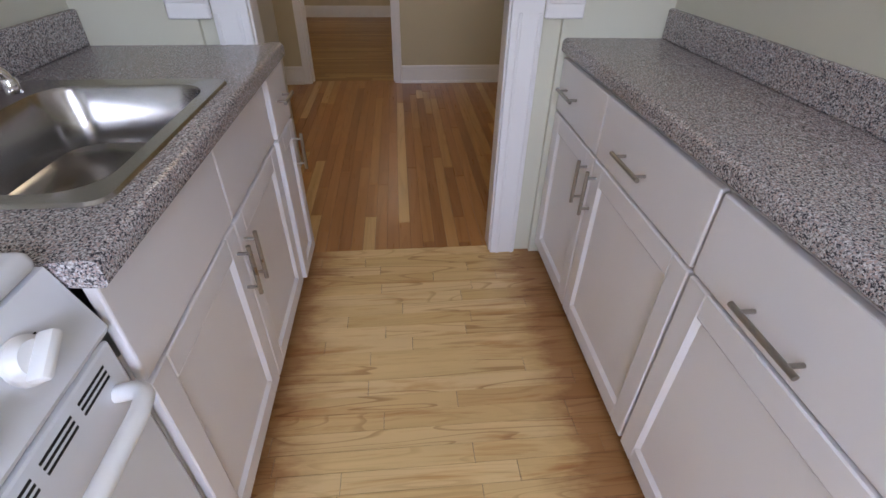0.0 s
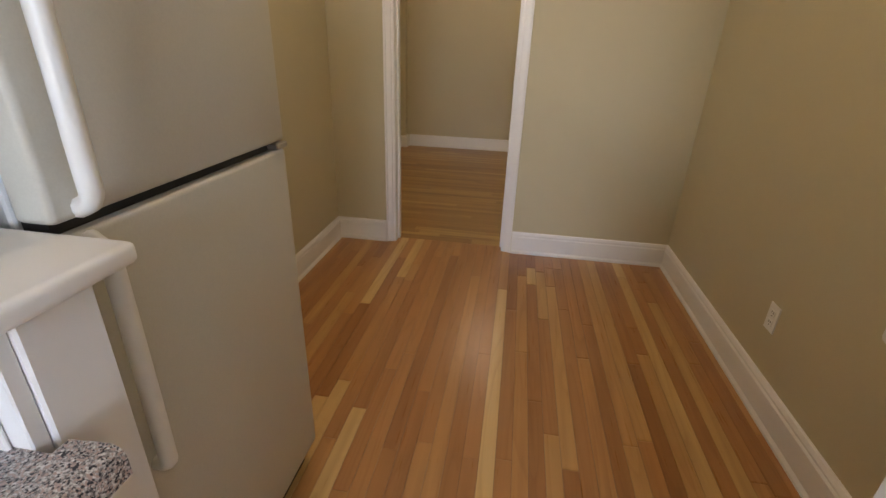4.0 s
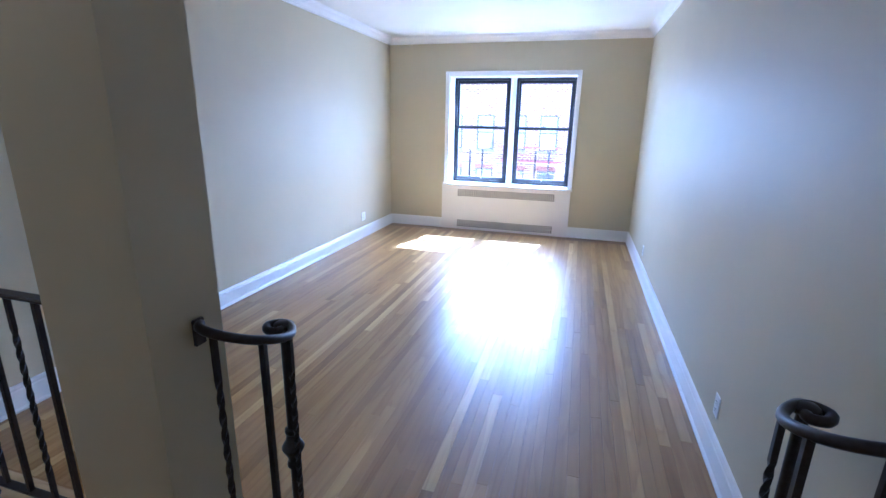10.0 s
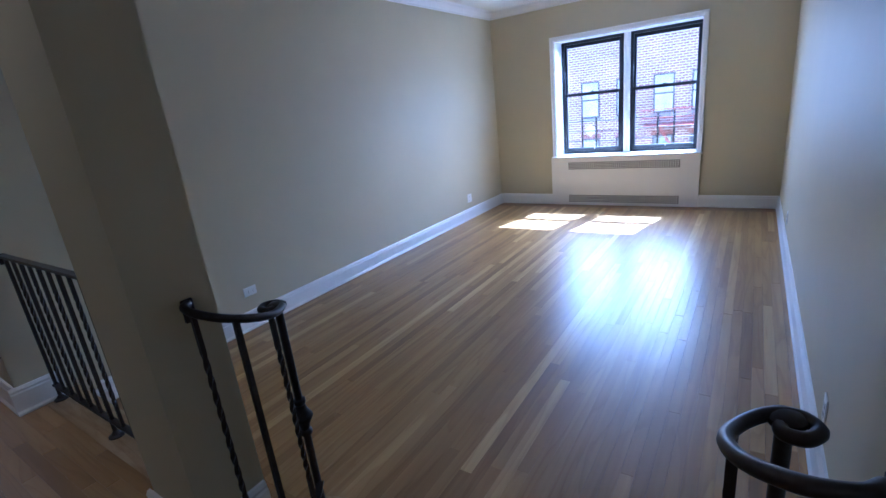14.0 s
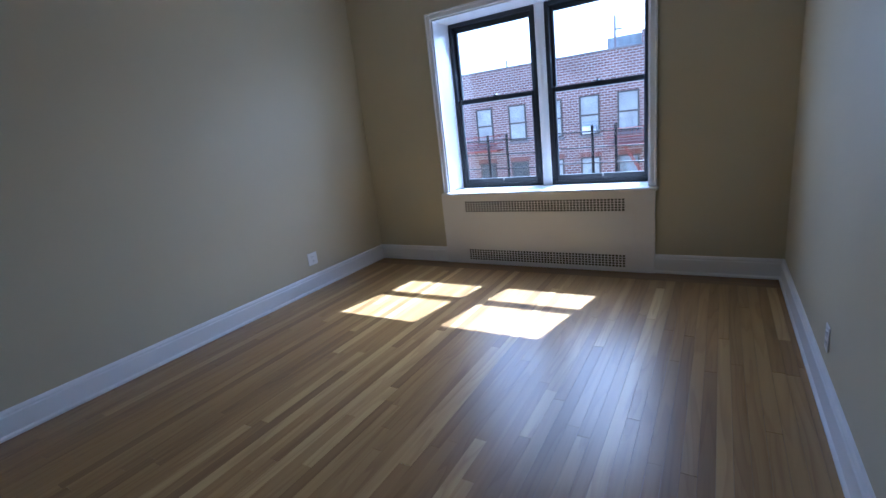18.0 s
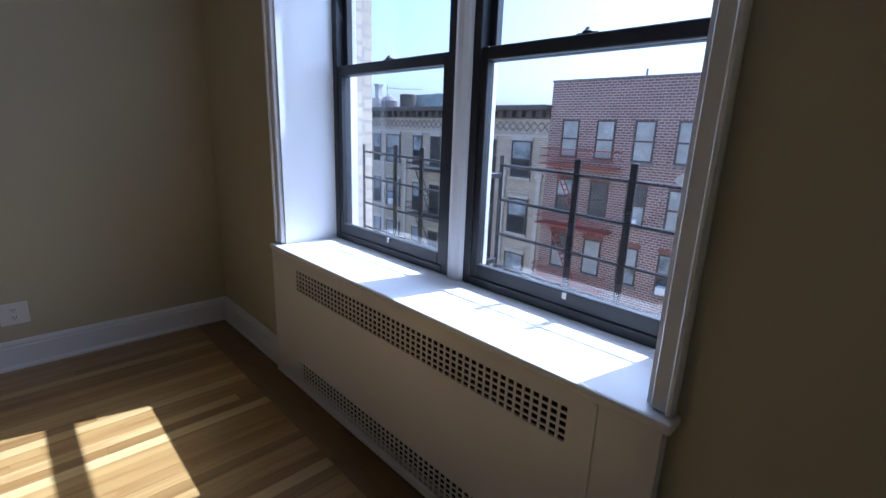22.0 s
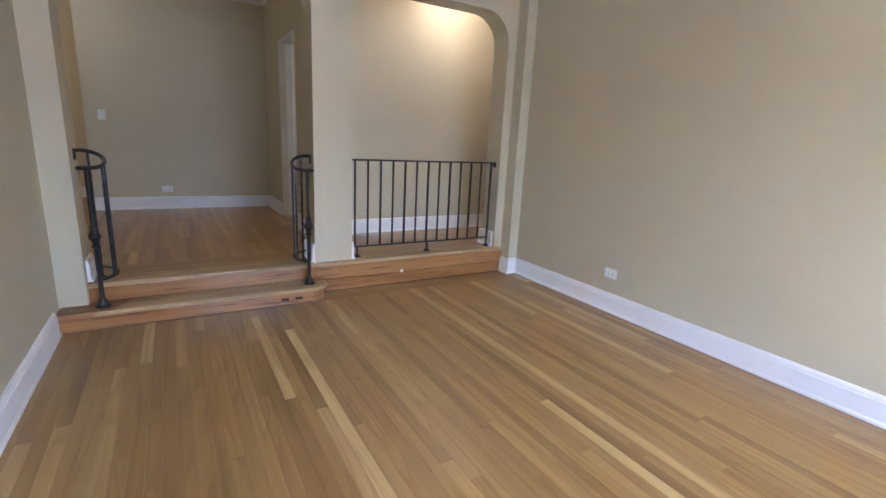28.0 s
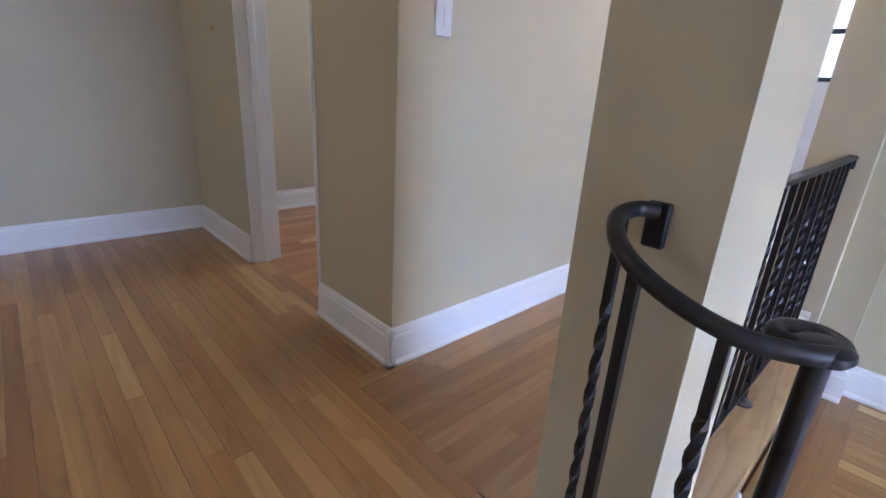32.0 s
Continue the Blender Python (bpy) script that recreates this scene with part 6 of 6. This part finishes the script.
# own facade beside the window and the iron railing outside
for a in ((-30, GZ0, 2.38, 8), (4.235, GZ0, 34, 8), (2.38, GZ0, 4.235, 0.41), (2.38, 2.04, 4.235, 8)):
    structure("facade_own", B1(-6.64, a[0], a[1], -6.592, a[2], a[3]), PIERBRICK, "tan brick face of the own building round the window", "wall")
structure("facade_own_south", B1(-7.09, 0.2, -4, -6.645, 1.83, 5), PIERBRICK, "tan brick pier of the own facade beside the window", "wall")
gx = -6.675


def window_guard(y0, y1, posts):
    """Iron guard of three long rails and two uprights, let into the brick on small lugs."""
    t = thing("window_guard", "black painted iron guard rails close outside the window", "railing", "window guards", at=(gx, (y0 + y1) / 2, 0.45))
    for z in (0.893, 0.752, 0.608, 0.470):
        under(part("rail", tube(bmesh.new(), [(gx, y0, z + 0.008), (gx, y1, z - 0.012)], 0.0062, 8), IRON), t)
    for y in posts:
        under(part("upright", B1(gx - 0.005, y - 0.013, 0.40, gx + 0.005, y + 0.013, 0.948, bevel=0.002), IRON), t)
    for y in (y0 + 0.006, y1 - 0.006):
        under(part("end_bar", B1(gx - 0.004, y - 0.009, 0.42, gx + 0.004, y + 0.009, 0.94, bevel=0.002), IRON), t)
        for z in (0.50, 0.86):
            under(part("lug", B1(gx + 0.004, y - 0.008, z - 0.01, -6.592, y + 0.008, z + 0.01, bevel=0.001), IRON), t)


window_guard(2.335, 3.290, (2.625, 2.830))
window_guard(3.320, 4.280, (3.670, 3.875))
# ---- floor boards, last ----
def unit_board():
    bm = bmesh.new()
    c = 0.03
    def ring(z, ix, iy):
        return [bm.verts.new(p) for p in ((-0.5 + ix, -0.5 + iy, z), (0.5 - ix, -0.5 + iy, z), (0.5 - ix, 0.5 - iy, z), (-0.5 + ix, 0.5 - iy, z))]
    a, b, d = ring(-0.012, 0, 0), ring(-0.0012, 0, 0), ring(0, 0.0006, 0.006)
    for p, q in ((a, b), (b, d)):
        for k in range(4):
            bm.faces.new((p[k], p[(k + 1) % 4], q[(k + 1) % 4], q[k]))
    bm.faces.new(d)
    return bm


BOARDS = {}
def board_mesh(material):
    if material.name not in BOARDS:
        me = mesh_from(unit_board(), "floor_board")
        me.materials.append(material)
        BOARDS[material.name] = me
    return BOARDS[material.name]


rng = random.Random(11)


def lay(floor_ob, z, u0, u1, v0, v1, width, along, material, near, lmin=0.45, lmax=1.35, joint=0.0004, limit=300):
    """Strip floor: boards along x or y between u0..u1 (along) and v0..v1 (across). near: stretch of u laid as single boards."""
    rows = max(1, round((v1 - v0) / width))
    w = (v1 - v0) / rows
    rest, made = [], 0
    for i in range(rows):
        u = u0 - rng.uniform(0, lmax * 0.8)
        vc = v0 + (i + 0.5) * w
        while u < u1:
            l = rng.uniform(lmin, lmax) if rng.random() > 0.15 else rng.uniform(lmin * 0.5, lmin)
            a, b = max(u, u0), min(u + l, u1)
            u += l
            if b - a < 0.03:
                continue
            dz_ = rng.uniform(-0.00025, 0.0002)
            if made < limit and a < near[1] and b > near[0]:
                ob = new("floor_board", board_mesh(material))
                ob.parent = floor_ob
                c = (a + b) / 2
                ob.location = (c, vc, z + dz_) if along == 'x' else (vc, c, z + dz_)
                ob.scale = (b - a - joint, w - joint, 1) if along == 'x' else (w - joint, b - a - joint, 1)
                made += 1
            else:
                rest.append((a, b, vc, dz_))
    if rest:
        verts, faces = [], []
        j = joint / 2
        for a, b, vc, dz_ in rest:
            n = len(verts)
            for ins, zz in ((0, -0.012), (0, -0.0012), (0.0006, 0)):
                for p, q in ((a + j + ins, vc - w / 2 + j + ins), (b - j - ins, vc - w / 2 + j + ins), (b - j - ins, vc + w / 2 - j - ins), (a + j + ins, vc + w / 2 - j - ins)):
                    verts.append((p, q, z + dz_ + zz) if along == 'x' else (q, p, z + dz_ + zz))
            for r_ in (0, 4):
                for k in range(4):
                    f = (n + r_ + k, n + r_ + (k + 1) % 4, n + r_ + 4 + (k + 1) % 4, n + r_ + 4 + k)
                    faces.append(f if along == 'x' else f[::-1])
            f = (n + 8, n + 9, n + 10, n + 11)
            faces.append(f if along == 'x' else f[::-1])
        me = bpy.data.meshes.new("floor_boards_rest")
        me.from_pydata(verts, [], faces)
        me.materials.append(material)
        ob = new("floor_boards_rest", me)
        ob.parent = floor_ob
        ob["kind"] = "stuff"


def subfloor(name, a, label):
    return structure(name, B1(*a), GAP, label, "floor")


fl = subfloor("floor_living", (XW, YS, LZ - 0.1, XA0, YN, LZ - 0.004), "honey oak strip floor with sunlight patches and satin varnish")
lay(fl, LZ, XW + 0.20, XA0 - 0.23, YS, YN, 0.057, 'x', OAK, (-7, 0), 0.7, 2.9, limit=460)
lay(fl, LZ, YS, YN, XW, XW + 0.20, 0.066, 'y', OAKB, (2.0, 4.6), 0.8, 2.0, limit=20)
lay(fl, LZ, YS, YN, XA0 - 0.23, XA0 - 0.03, 0.10, 'y', OAKY, (1.5, 3.5), 1.6, 2.6, limit=20)
fo = subfloor("floor_foyer", (XA0, 0.47, -0.2, 4.30, 9.0, -0.004), "oak strip floor of foyer and corridor, satin varnish")
lay(fo, 0, 0.195, 3.02, 3.40, 6.466, 0.057, 'x', OAKF, (0.15, 2.2), 0.6, 2.4)
lay(fo, 0, 3.02, 4.30, 5.255, 6.466, 0.057, 'x', OAKF, (0, 0), 0.5, 1.3)
lay(fo, 0, 3.54, 4.30, 6.466, 8.88, 0.057, 'x', OAKF, (0, 0), 0.5, 0.8)
lay(fo, 0, P1a - 0.05, 6.34, XA1 - 0.085, 0.195, 0.07, 'y', OAKY, (3.4, 5.2), 0.7, 1.8, limit=40)
lay(fo, 0, 0.82, 3.02, 3.225, 3.40, 0.058, 'x', OAKF, (0.8, 3.0), 0.6, 1.4, limit=30)
lay(fo, 0, 0.46, 3.40, XA1 - 0.085, 0.82, 0.057, 'y', OAKY, (1.6, 3.4), 0.5, 1.4, limit=150)
lay(fo, 0, -2.1, XA1 - 0.085, 0.49, 1.345, 0.057, 'x', OAKF, (0, 0), 0.5, 1.2)
di = subfloor("floor_dinette", (0.94, 0.46, -0.2, 3.20, 3.235, -0.0045), "reddish oak strip floor of the dinette, worn satin varnish")
lay(di, 0, 0.46, 3.16, 0.94, 3.20, 0.057, 'y', REDOAK, (0.46, 3.1), 0.45, 1.9, joint=0.0013)
lay(di, 0.0003, dx0 + 0.018, dx1 - 0.018, 3.16, 3.235, 0.075, 'x', OAKF, (0, 3), 0.9, 1.2)
ki = subfloor("floor_kitchen", (1.15, -2.7, -0.2, 3.11, 0.459, -0.0045), "pale sanded pine strip floor of the kitchen")
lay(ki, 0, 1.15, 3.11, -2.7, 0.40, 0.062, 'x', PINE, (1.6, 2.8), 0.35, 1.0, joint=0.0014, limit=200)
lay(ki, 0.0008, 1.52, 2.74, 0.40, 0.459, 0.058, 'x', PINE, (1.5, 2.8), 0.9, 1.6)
